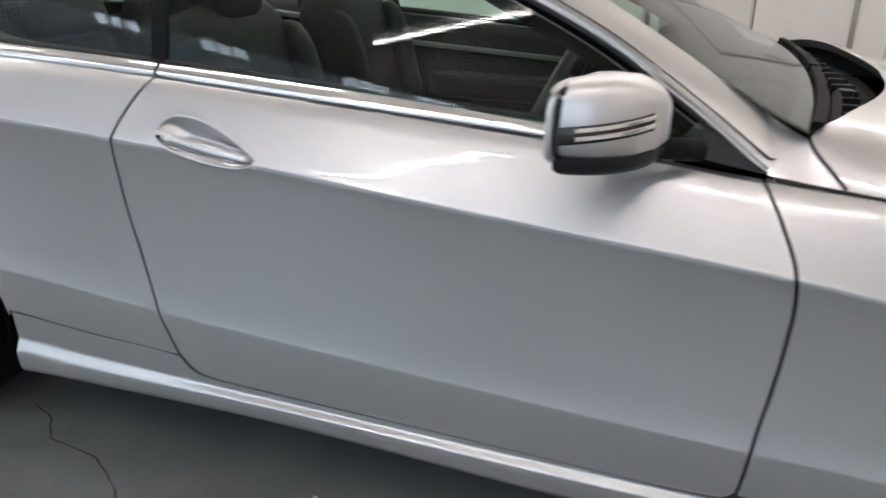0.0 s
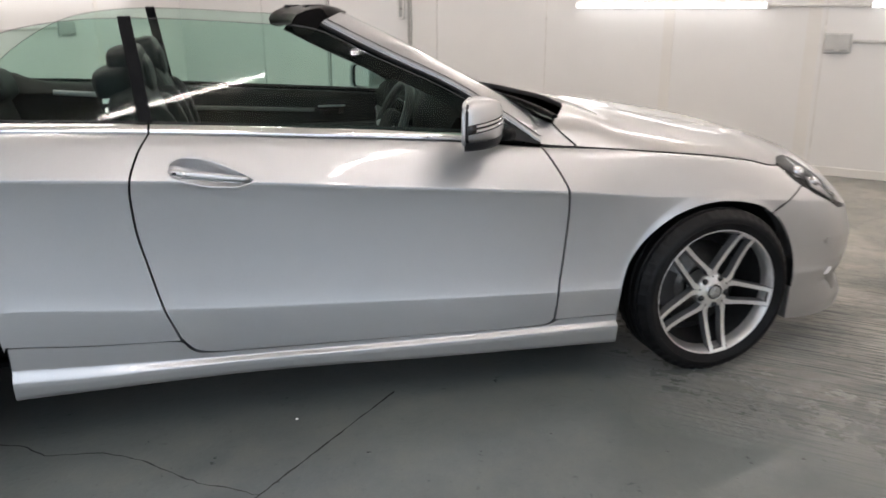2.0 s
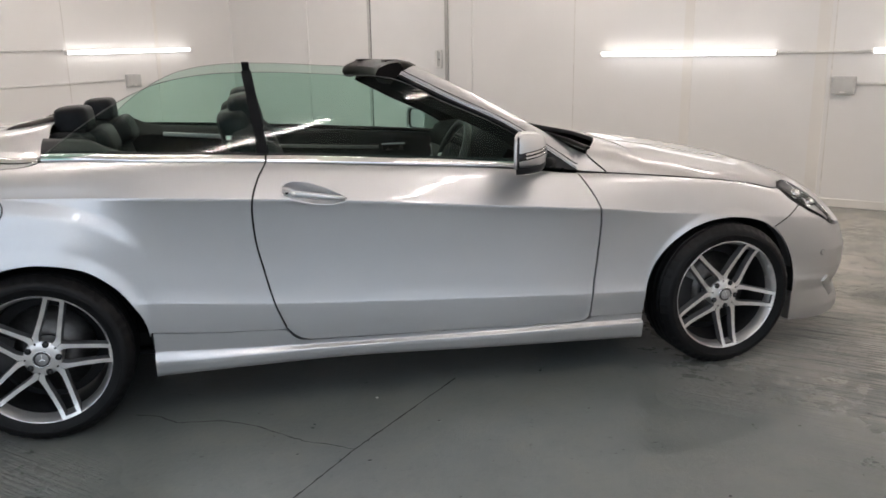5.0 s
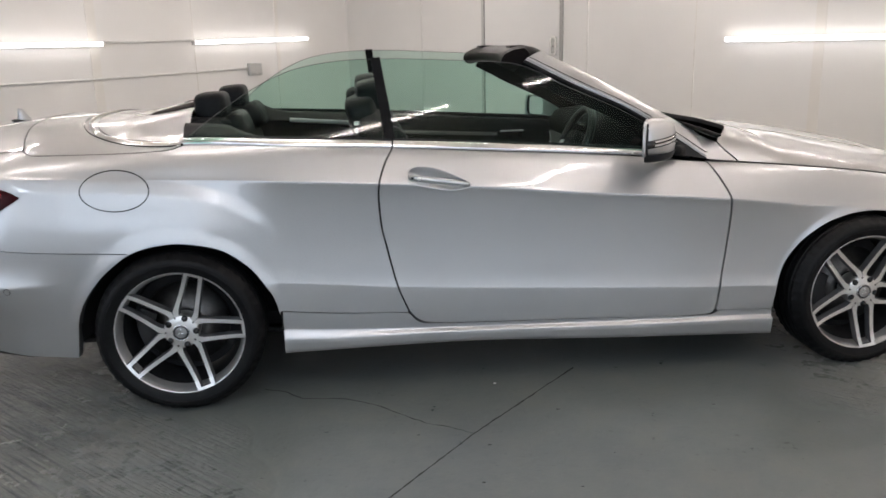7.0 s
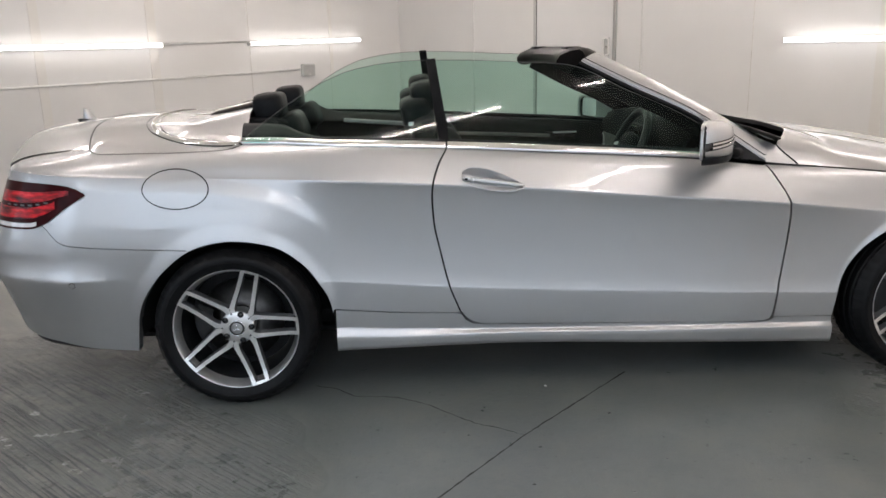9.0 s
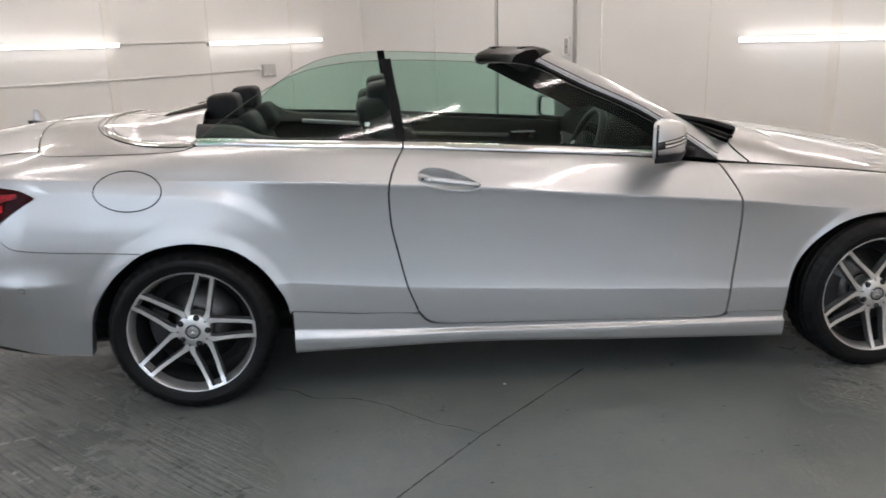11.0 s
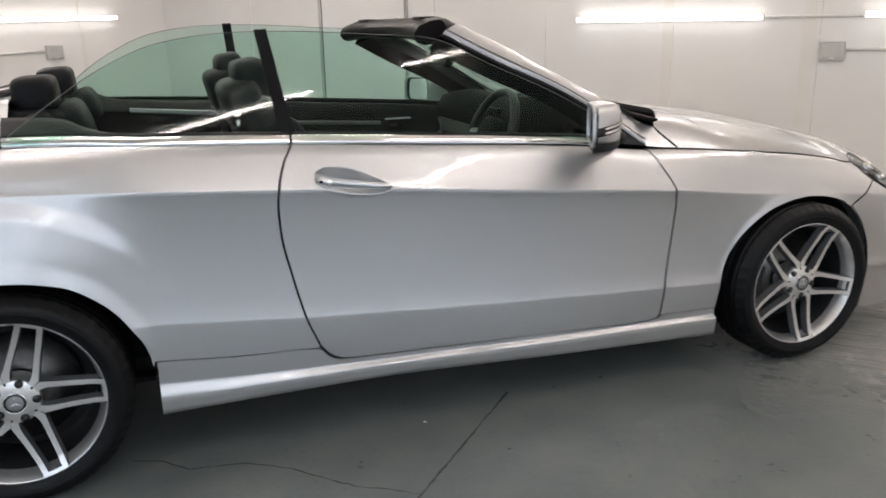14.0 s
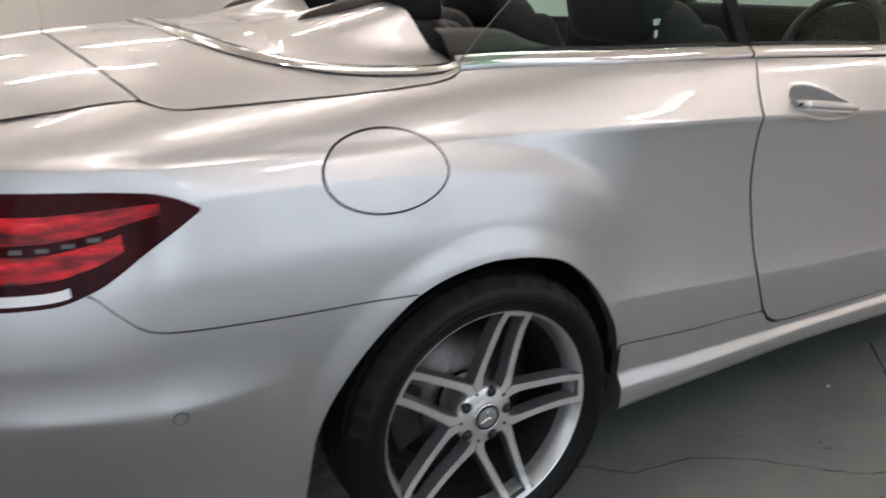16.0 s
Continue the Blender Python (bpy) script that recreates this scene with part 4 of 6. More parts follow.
def bonnet():
    """The bonnet, its rear edge curving round the cowl and down to the wing."""
    verts, faces, nu, nv = [], [], 80, 72
    for i in range(nu + 1):
        u = (i / nu) ** 1.2
        for j in range(nv + 1):
            t = -1 + 2 * j / nv
            t = math.copysign(1 - (1 - abs(t)) ** 1.7, t)
            r = HOOD_REAR(abs(t))
            verts.append(hood_at(r + (2.2 - r) * u, t))
    n = nv + 1
    for i in range(nu):
        for j in range(nv):
            faces.append((i * n + j, (i + 1) * n + j, (i + 1) * n + j + 1, i * n + j + 1))
    # the rear edge is folded down
    base = len(verts)
    verts += [verts[j].copy() for j in range(n)] + [verts[j] + Vector((0.012, 0, -0.022)) for j in range(n)]
    faces += [(base + j + 1, base + n + j + 1, base + n + j, base + j) for j in range(nv)]
    mesh_ob("bonnet", verts, faces, PAINT, CAR, True, "silver painted bonnet")


bonnet()
LID_GAP = curve1((0, -0.090), (0.35, -0.070), (0.58, -0.035), (0.70, -0.008), (0.74, 0.0), (0.9, 0.0))
LID_Y = body_y(-1.934, 0.998) - 0.0015


def lid_gap(y):
    """How far the shut line between the two lids lies behind its outer end."""
    return LID_GAP(0.74 * min(1.0, abs(y) / LID_Y))


crown(span(-2.45, -1.9362, 0.015), lambda x: TOP_LINE(x) + 0.002, lambda x: body_y(x, TOP_LINE(x)) - 0.002, DECK_C, 2.7, "boot_lid", "silver painted boot lid", lambda x, y: lid_gap(y) * (x + 2.45) / 0.514)
TONNEAU_E = curve1((-1.93, 0.999), (-1.90, 0.989), (-1.87, 0.986), (-1.62, 0.986), (-1.42, 0.990), (-1.36, 0.998), (-1.335, 1.010))


def fairing(x, y):
    """Two humps in the roof lid, rising towards the rear headrests."""
    return 0.055 * (ease(0.10, 0.24, abs(y)) - ease(0.44, 0.57, abs(y))) * min(1.0, max(0.0, (x + 1.60) / 0.245))


crown(span(-1.9318, -1.334, 0.012), TONNEAU_E, lambda x: body_y(x, TONNEAU_E(x)) - 0.001, DECK_C, 2.7, "roof_compartment_lid", "silver lid over the folded roof", lambda x, y: lid_gap(y) * (-1.334 - x) / 0.598, nv=72, extra=fairing)


def deck_z(x, y):
    ye = body_y(x, TONNEAU_E(x))
    return TONNEAU_E(x) + (DECK_C(x) - TONNEAU_E(x)) * (1 - min(1.0, abs(y) / ye) ** 2.7)

# ---- wheels ----
def revolve(profile, n, closed=False):
    """Verts and faces of a profile of (radius, depth) turned about the y axis."""
    verts, faces, m = [], [], len(profile)
    for k in range(n):
        a = 2 * math.pi * k / n
        for r, y in profile:
            verts.append((r * math.cos(a), y, r * math.sin(a)))
    for k in range(n):
        q = (k + 1) % n
        for j in range(m - 1 + closed):
            i = (j + 1) % m
            faces.append((k * m + j, k * m + i, q * m + i, q * m + j))
    return verts, faces


def spoke_bm(angle):
    """One twin spoke: two flat bars that leave the hub together and part towards the rim, with a slot between them."""
    bm = bmesh.new()
    stations = ((0.050, 0.036, 0.016, 0.0), (0.068, 0.0480, 0.0255, 0.001), (0.085, 0.0460, 0.0285, 0.001), (0.110, 0.0432, 0.0275, 0.0), (0.150, 0.0398, 0.0245, -0.003), (0.200, 0.0368, 0.0215, -0.010), (0.222, 0.0358, 0.0203, -0.017), (0.240, 0.0350, 0.0193, -0.0245))
    ca, sa = math.cos(angle), math.sin(angle)

    def P(r, t, y):
        return bm.verts.new((r * ca - t * sa, y, r * sa + t * ca))

    for sgn in (1, -1):
        rows = []
        for r, outer, inner, dy in stations:
            yf = -0.076 + dy
            rows.append((P(r, sgn * inner, yf), P(r, sgn * outer, yf), P(r, sgn * (outer + 0.003), yf + 0.030), P(r, sgn * max(0.0, inner - 0.003), yf + 0.030)))
        for a, b in zip(rows, rows[1:]):
            for i in range(4):
                j = (i + 1) % 4
                bm.faces.new((a[i], a[j], b[j], b[i]))
        bm.faces.new(rows[-1])
        bm.faces.new(rows[0][::-1])
    # the bridge that joins both bars at the rim
    lo = [P(r, t, y) for r, t, y in ((0.229, -0.022, -0.0955), (0.2405, -0.022, -0.1000), (0.2405, 0.022, -0.1000), (0.229, 0.022, -0.0955))]
    hi = [P(r, t, -0.070) for r, t in ((0.229, -0.022), (0.2405, -0.022), (0.2405, 0.022), (0.229, 0.022))]
    bm.faces.new(lo)
    for i in range(4):
        j = (i + 1) % 4
        bm.faces.new((lo[i], hi[i], hi[j], lo[j]))
    bmesh.ops.recalc_face_normals(bm, faces=bm.faces)
    return bm


def seam_bm(angle, sgn):
    """A dark joint where a twin spoke meets the rim."""
    bm = bmesh.new()
    ca, sa = math.cos(angle), math.sin(angle)
    quad = [bm.verts.new((r * ca - sgn * t * sa, y, r * sa + sgn * t * ca)) for r, t, y in ((0.224, 0.0362, -0.0942), (0.2408, 0.0352, -0.1014), (0.2408, 0.0372, -0.1014), (0.224, 0.0382, -0.0942))]
    back = [bm.verts.new((v.co.x, -0.06, v.co.z)) for v in quad]
    bm.faces.new(quad)
    for i in range(4):
        j = (i + 1) % 4
        bm.faces.new((quad[i], back[i], back[j], quad[j]))
    return bm


def wheel(name, x, y, z, r, width, side, turn, parent):
    w = new(name)
    w.parent = parent
    w.matrix_world = Matrix.Translation((x, y, z)) @ (Matrix.Rotation(math.pi, 4, "Z") if side < 0 else Matrix.Identity(4))
    h = width / 2
    prof = [(0.232, -0.085), (0.240, -0.100), (0.248, -h + 0.012), (0.262, -h + 0.003), (0.276, -h), (0.290, -h + 0.003), (r - 0.018, -h + 0.012), (r - 0.006, -h + 0.028)]
    for g in (-0.065, -0.022, 0.022, 0.065):
        prof += [(r - 0.001, g - 0.014), (r, g - 0.006), (r - 0.007, g - 0.004), (r - 0.007, g + 0.004), (r, g + 0.006), (r - 0.001, g + 0.014)]
    prof += [(r - 0.006, h - 0.028), (r - 0.018, h - 0.012), (0.276, h), (0.248, h - 0.012), (0.232, 0.085)]
    v, f = revolve(prof, 144)
    # tread blocks: the shoulder is notched in turn
    m = len(prof)
    for i, q in enumerate(v):
        k, j = divmod(i, m)
        if k % 3 == 0 and (6 <= j <= 8 or m - 9 <= j <= m - 6):
            c = 1 - 0.006 / math.hypot(q[0], q[2])
            v[i] = (q[0] * c, q[1], q[2] * c)
    tyre = mesh_ob("tyre", v, f, RUBBER, w, True, "black rubber road tyre")
    v, f = revolve([(r2, -h - 0.0012 + d) for r2, d in ((0.268, 0.004), (0.2695, 0.0005), (0.272, 0.0005), (0.2735, 0.003))], 96)
    mesh_ob("sidewall_ring", v, f, RUBBER, tyre)
    rim = mesh_ob("rim", *revolve([(0.2430, -0.088), (0.2435, -0.096), (0.2425, -0.100), (0.2390, -0.1005), (0.2370, -0.097), (0.2355, -0.088)], 96, True), ALLOY, w, True, "machined silver rim lip")
    mesh_ob("barrel", *revolve([(0.2205, -0.052), (0.215, -0.03), (0.210, 0.06), (0.212, 0.10)], 72), BARREL, rim, True, "dark inner rim barrel")
    mesh_ob("rim_flange", *revolve([(0.2372, -0.0965), (0.2290, -0.082), (0.2245, -0.066), (0.2205, -0.050)], 72), ALLOY, rim, True, "polished inner flange of the rim")
    for k in range(5):
        bars = part("spoke", spoke_bm(turn + k * 2 * math.pi / 5), ALLOY, rim)
        bars.data.materials.append(SPOKESIDE)
        for face in bars.data.polygons:
            face.material_index = 0 if abs(face.normal.y) > 0.6 else 1
        part("spoke_joint", seam_bm(turn + k * 2 * math.pi / 5, 1), BLACK, rim)
        part("spoke_joint", seam_bm(turn + k * 2 * math.pi / 5, -1), BLACK, rim)
    mesh_ob("hub", *revolve([(0.0005, -0.0770), (0.030, -0.0770), (0.060, -0.0765), (0.066, -0.0720), (0.067, -0.0510), (0.060, 0.01)], 48), ALLOY, rim)
    mesh_ob("hub_cap", *revolve([(0.0005, -0.0870), (0.020, -0.0870), (0.0285, -0.0855), (0.0305, -0.0820), (0.031, -0.0760)], 40), SATIN, rim, True, "silver hub cap with a plain emblem")
    mesh_ob("cap_ring", *revolve([(0.0285, -0.0865), (0.0300, -0.0875), (0.0315, -0.0860), (0.0315, -0.0780)], 40), CHROME, rim)
    mesh_ob("cap_band", *revolve([(0.0225, -0.0874), (0.0280, -0.0868)], 40), ALLOY_DARK, rim, True, "dark band round the emblem")
    for k in range(3):
        a = math.pi / 2 + k * 2 * math.pi / 3
        v, f = tube_mesh([(0, -0.0875, 0), (0.020 * math.cos(a), -0.0875, 0.020 * math.sin(a))], [0.0028, 0.0010], 6)
        mesh_ob("emblem_bar", v, f, CHROME, rim)
    for k in range(5):
        a = turn + k * 2 * math.pi / 5
        c, s = math.cos(a), math.sin(a)
        v, f = tube_mesh([(0.0545 * c, -0.0782, 0.0545 * s), (0.0545 * c, -0.0720, 0.0545 * s)], 0.0120, 18)
        mesh_ob("bolt_hole", v, f, BLACK, rim)
        v, f = tube_mesh([(0.0545 * c, -0.0788, 0.0545 * s), (0.0545 * c, -0.0760, 0.0545 * s)], 0.0060, 6)
        mesh_ob("wheel_bolt", v, f, ALLOY_DARK, rim)
        a2 = a + math.pi / 5
        v, f = tube_mesh([(0.0585 * math.cos(a2), -0.0778, 0.0585 * math.sin(a2)), (0.0585 * math.cos(a2), -0.0740, 0.0585 * math.sin(a2))], 0.0036, 10)
        mesh_ob("rivet", v, f, BLACK, rim)
    mesh_ob("brake_disc", *revolve([(0.06, 0.02), (0.085, 0.018), (0.09, 0.030), (0.165, 0.030), (0.165, 0.052), (0.09, 0.052)], 60), DISC, w, True, "grey steel brake disc")
    cal = bmesh.new()
    n = 10
    rows = []
    for k in range(n + 1):
        a = math.pi - 0.45 + 0.9 * k / n
        rows.append([cal.verts.new((rr * math.cos(a), yy, rr * math.sin(a))) for rr, yy in ((0.115, 0.005), (0.178, 0.005), (0.178, 0.07), (0.115, 0.07))])
    for p, q in zip(rows, rows[1:]):
        for i in range(4):
            cal.faces.new((p[i], p[(i + 1) % 4], q[(i + 1) % 4], q[i]))
    cal.faces.new(rows[0])
    cal.faces.new(rows[-1][::-1])
    part("brake_caliper", cal, ALLOY_DARK, w, "dark grey brake caliper")
    mesh_ob("backing_plate", *revolve([(0.001, 0.075), (0.205, 0.075)], 40), BLACK, w)
    return w


for side in (1, -1):
    wheel("wheel", -1.38, -side * 0.762, R_REAR, R_REAR, 0.232, side, radians(1.0), CAR)
    wheel("wheel", 1.38, -side * 0.762, R_FRONT, R_FRONT, 0.225, side, radians(-10.0), CAR)


# ---- fittings on the body's side ----
def side_patch(name, outline, mat, side, proud, parent, label="", rows=14, flange=0.008, depth=None):
    """A patch on the body's side, given by its lower and upper edge as curves over x: (xs, low, high)."""
    xs, lo, hi = outline
    return skin(name, columns(xs, lo, hi, rows), side, mat, parent, proud, flange, label)


def sweep(pts, n):
    """Points of a smooth line through 3D points."""
    pts = [Vector(p) for p in pts]
    t = [0.0]
    for a, b in zip(pts, pts[1:]):
        t.append(t[-1] + (b - a).length)
    fs = [curve_free(t, [p[i] for p in pts]) for i in range(3)]
    return [Vector([f(t[-1] * k / n) for f in fs]) for k in range(n + 1)]


def curve_free(xs, ys):
    """A Catmull-Rom curve through points."""
    n = len(xs)
    m = [(ys[min(i + 1, n - 1)] - ys[max(i - 1, 0)]) / (xs[min(i + 1, n - 1)] - xs[max(i - 1, 0)]) for i in range(n)]

    def f(x):
        i = 0
        while i < n - 2 and xs[i + 1] < x:
            i += 1
        h = xs[i + 1] - xs[i]
        t = (x - xs[i]) / h
        return (1 + 2 * t) * (1 - t) ** 2 * ys[i] + t * (1 - t) ** 2 * h * m[i] + t * t * (3 - 2 * t) * ys[i + 1] + t * t * (t - 1) * h * m[i + 1]

    return f


def ribbon(name, line, half_w, half_t, across, mat, parent, label=""):
    """A slim bar of rounded section along a line; across gives its wide direction at each point."""
    verts, faces = [], []
    sec = ((-1, -1), (-1, 0.2), (-0.6, 1), (0.6, 1), (1, 0.2), (1, -1))
    for i, p in enumerate(line):
        d = (line[min(i + 1, len(line) - 1)] - line[max(i - 1, 0)]).normalized()
        w = Vector(across(p) if callable(across) else across)
        w = (w - d * w.dot(d)).normalized()
        up = d.cross(w)
        for a, b in sec:
            verts.append(p + w * half_w * a + up * half_t * b)
    m = len(sec)
    for i in range(len(line) - 1):
        for k in range(m):
            faces.append((i * m + k, i * m + (k + 1) % m, (i + 1) * m + (k + 1) % m, (i + 1) * m + k))
    faces.append(tuple(range(m))[::-1])
    faces.append(tuple((len(line) - 1) * m + k for k in range(m)))
    ob = mesh_ob(name, verts, faces, mat, parent, True, label)
    ob.data.set_sharp_from_angle(angle=radians(40))
    return ob


def side_pt(x, z, side, out=0.0):
    return Vector((x, -side * (body_y(x, z) + out), z))


def belt_trim(side):
    for x0, x1, owner in ((-1.333, -0.548, CAR), (-0.541, 0.56, DOORS[side])):
        line = [side_pt(x, Z_BELT(x), side, 0.000) + Vector((0, 0, 0.006)) for x in span(x0, x1, 0.03)]
        ribbon("belt_trim", line, 0.0165, 0.006, (0, side * 0.74, 0.67), CHROME, owner, "bright chrome strip along the window line")
        line = [side_pt(x, Z_BELT(x), side, -0.015) + Vector((0, 0, 0.0205)) for x in span(x0, x1, 0.03)]
        ribbon("window_seal", line, 0.006, 0.004, (0, side * 0.75, 0.66), BLACK, owner, "black rubber window seal")


def fuel_flap():
    cx, cz, rx, rz = -1.566, 0.861, 0.119, 0.069
    verts, faces = [], []
    n, rings = 48, 8
    for k in range(rings + 1):
        for i in range(n):
            a = 2 * math.pi * i / n
            q = k / rings
            x, z = cx + rx * q * math.cos(a), cz + rz * q * math.sin(a) - 0.03 * (rx * q * math.cos(a))
            verts.append(side_pt(x, z, 1, 0.0026))
    for k in range(rings):
        for i in range(n):
            j = (i + 1) % n
            faces.append((k * n + i, k * n + j, (k + 1) * n + j, (k + 1) * n + i))
    mesh_ob("fuel_flap", verts, [f[::-1] for f in faces], PAINT, CAR, True, "oval silver fuel filler flap")
    verts, faces = [], []
    for i in range(n):
        a = 2 * math.pi * i / n
        for e in (0.0, 0.0045):
            x, z = cx + (rx + e) * math.cos(a), cz + (rz + e) * math.sin(a) - 0.03 * (rx + e) * math.cos(a)
            verts.append(side_pt(x, z, 1, 0.0015))
    for i in range(n):
        j = (i + 1) % n
        faces.append((2 * i, 2 * i + 1, 2 * j + 1, 2 * j))
    mesh_ob("flap_gap", verts, faces, BLACK, CAR, False, "dark gap round the fuel flap")


def door_handle(side):
    """A recessed scoop with a pull handle across it and a key cylinder behind."""
    d = DOORS[side]
    cx, cz = SCOOP_X, SCOOP_Z
    verts, faces = [], []
    nu, nv = 60, 30
    for i in range(nu + 1):
        u = 1.02 * (-1 + 2 * i / nu)
        uu = max(-1.0, min(1.0, u))
        for j in range(nv + 1):
            v = 1.25 * (-1 + 2 * j / nv)
            x = SCOOP_X + 0.121 * u
            vv = max(-1.0, min(1.0, v))
            z = SCOOP_Z - 0.145 * (x - SCOOP_X) + (0.045 * SCOOP_HI(uu) * vv if vv > 0 else -0.031 * SCOOP_LO(uu) * vv) + (v - vv) / 0.25 * 0.011
            dip = 0.042 * (1 - min(1.0, max(abs(uu) ** 4, abs(vv) / 0.99)) ** 1.3)
            verts.append(side_pt(x, z, side, 0.0014 * (1 - ease(1.0, 1.2, max(abs(u) + 0.13, abs(v)))) + 0.0004 - dip))
    for i in range(nu):
        for j in range(nv):
            q = (i * (nv + 1) + j, i * (nv + 1) + j + 1, (i + 1) * (nv + 1) + j + 1, (i + 1) * (nv + 1) + j)
            faces.append(q if side > 0 else q[::-1])
    mesh_ob("handle_recess", verts, faces, PAINT, d, True, "scooped silver recess behind the door handle")
    line = [side_pt(cx + 0.116 * u, cz - 0.145 * 0.116 * u + 0.001, side, 0.003 + 0.013 * (1 - u * u) ** 0.6) for u in span(-0.98, 0.98, 0.12)]
    hw = [0.0085 + 0.0045 * (1 - abs(k / (len(line) - 1) * 2 - 1) ** 2) for k in range(len(line))]
    verts, faces = [], []
    for i, p in enumerate(line):
        for a in range(12):
            t = 2 * math.pi * a / 12
            verts.append(p + Vector((0, -side * 0.009 * math.cos(t), hw[i] * math.sin(t))))
    for i in range(len(line) - 1):
        for a in range(12):
            b = (a + 1) % 12
            faces.append((i * 12 + a, i * 12 + b, (i + 1) * 12 + b, (i + 1) * 12 + a))
    faces += [tuple(range(12)), tuple((len(line) - 1) * 12 + a for a in range(12))]
    pull = mesh_ob("door_handle", verts, faces, PAINT, d, True, "silver door handle with bright lower strip")
    line2 = [p + Vector((0, -side * 0.0040, -0.0100)) for p in line[2:-2]]
    ribbon("handle_strip", line2, 0.0035, 0.003, (0, 0, 1), CHROME, pull)
    k = side_pt(cx - 0.078, cz + 0.0125, side, 0.0195)
    dome = bmesh.new()
    bmesh.ops.create_uvsphere(dome, u_segments=20, v_segments=12, radius=0.0082)
    for v in dome.verts:
        v.co = k + Vector((v.co.x, v.co.y * 0.75, v.co.z))
    for f in dome.faces:
        f.smooth = True
    part("key_cylinder", dome, ALLOY, pull, "bright domed key cylinder")
    q = side_pt(cx - 0.100, cz + 0.0155, side, 0.0155)
    part("keyless_window", box_bm(q.x - 0.007, q.x + 0.005, q.y - 0.003, q.y + 0.003, q.z - 0.004, q.z + 0.004, 0.001), BLACK, pull)


def tail_lamp(side):
    top = curve1((-2.30, 0.890), (-2.20, 0.893), (-2.05, 0.890), (-1.97, 0.884), (-1.93, 0.873), (-1.895, 0.853))
    low = curve1((-2.30, 0.716), (-2.20, 0.718), (-2.13, 0.722), (-2.07, 0.742), (-1.98, 0.800), (-1.895, 0.8505))
    xs = span(-2.365, -1.897, 0.012)
    lamp = side_patch("tail_lamp", (xs, low, top), DARKRED, side, 0.004, CAR, "dark red tail lamp wrapping the rear corner", 16, 0.014)

    def band(n, f0, f1, mat, x1, label=""):
        side_patch(n, ([x for x in xs if x < x1], lambda x: low(x) + (top(x) - low(x)) * f0, lambda x: low(x) + (top(x) - low(x)) * f1), mat, side, 0.0065, lamp, label, 8, 0.004)

    band("lens_band", 0.57, 0.80, RED, -1.945, "bright red lamp band")
    band("lens_band", 0.24, 0.47, RED, -2.01, "bright red lamp band")
    band("lens_gap", 0.475, 0.565, DARKRED, -2.0, "dark band between the lamp's lenses")
    band("lens_gap", 0.155, 0.23, DARKRED, -2.05, "dark band between the lamp's lenses")
    band("reverse_lens", 0.05, 0.14, WHITELENS, -2.09, "pale clear strip under the red lens")
    for k in range(6):
        x = -2.235 + 0.036 * k
        e0, e1 = x - 0.009, x + 0.009
        z = low(x) + (top(x) - low(x)) * 0.515
        skin("led", columns(span(e0, e1, 0.006), lambda q: z - 0.003, lambda q: z + 0.003, 3), side, GREYTRIM, lamp, 0.0085, 0.003, "small grey lamp diode")


def headlamp(side):
    top = curve1((1.700, 0.747), (1.73, 0.765), (1.79, 0.763), (1.86, 0.742), (1.92, 0.700), (1.965, 0.640), (2.005, 0.575))
    low = curve1((1.700, 0.740), (1.745, 0.708), (1.788, 0.675), (1.85, 0.643), (1.93, 0.605), (2.005, 0.569))
    xs = span(1.702, 2.004, 0.010)
    lamp = side_patch("headlamp", (xs, low, top), BLACK, side, -0.030, CAR, "headlamp with clear lens and chrome reflectors", 12, 0.0)

    side_patch("clear_lens", (xs, low, top), CLEAR, side, 0.002, lamp, "clear plastic lamp cover", 14, 0.0)
    side_patch("reflector", (span(1.72, 1.85, 0.012), lambda x: low(x) + 0.35 * (top(x) - low(x)), lambda x: low(x) + 0.8 * (top(x) - low(x))), ALLOY_DARK, side, -0.014, lamp, "dark lamp bezel", 6, 0.01)
    side_patch("reflector", (span(1.86, 1.985, 0.012), lambda x: low(x) + 0.15 * (top(x) - low(x)), lambda x: low(x) + 0.5 * (top(x) - low(x))), SATIN, side, -0.016, lamp, "chrome lamp reflector", 6, 0.01)
    for cx, cz, r in ((1.815, 0.708, 0.026), (1.89, 0.665, 0.024)):
        p = side_pt(cx, cz, side, -0.02)
        m = Matrix.Translation(p)
        bm = bmesh.new()
        bmesh.ops.create_uvsphere(bm, u_segments=20, v_segments=12, radius=r)
        bmesh.ops.scale(bm, vec=(1, 0.6, 1), verts=bm.verts[:])
        bmesh.ops.transform(bm, matrix=m, verts=bm.verts[:])
        part("projector", bm, CHROME, lamp, "round chrome projector", True)


def sensors(side):
    for x, z, r in ((-1.978, 0.512, 0.0125), (1.93, 0.445, 0.0125)):
        p = side_pt(x, z, side, 0.0)
        e = 0.01
        tx = (side_pt(x + e, z, side) - side_pt(x - e, z, side)).normalized()
        tz = (side_pt(x, z + e, side) - side_pt(x, z - e, side)).normalized()
        n = tx.cross(tz).normalized()
        if n.y * side > 0:
            n = -n
        cylinder("sensor_ring", p - n * 0.004, p + n * 0.0010, r, DARKGAP, CAR, 24, "dark ring round a parking sensor")
        cylinder("parking_sensor", p - n * 0.004, p + n * 0.0022, r - 0.0018, PAINT, CAR, 24, "round silver parking sensor")


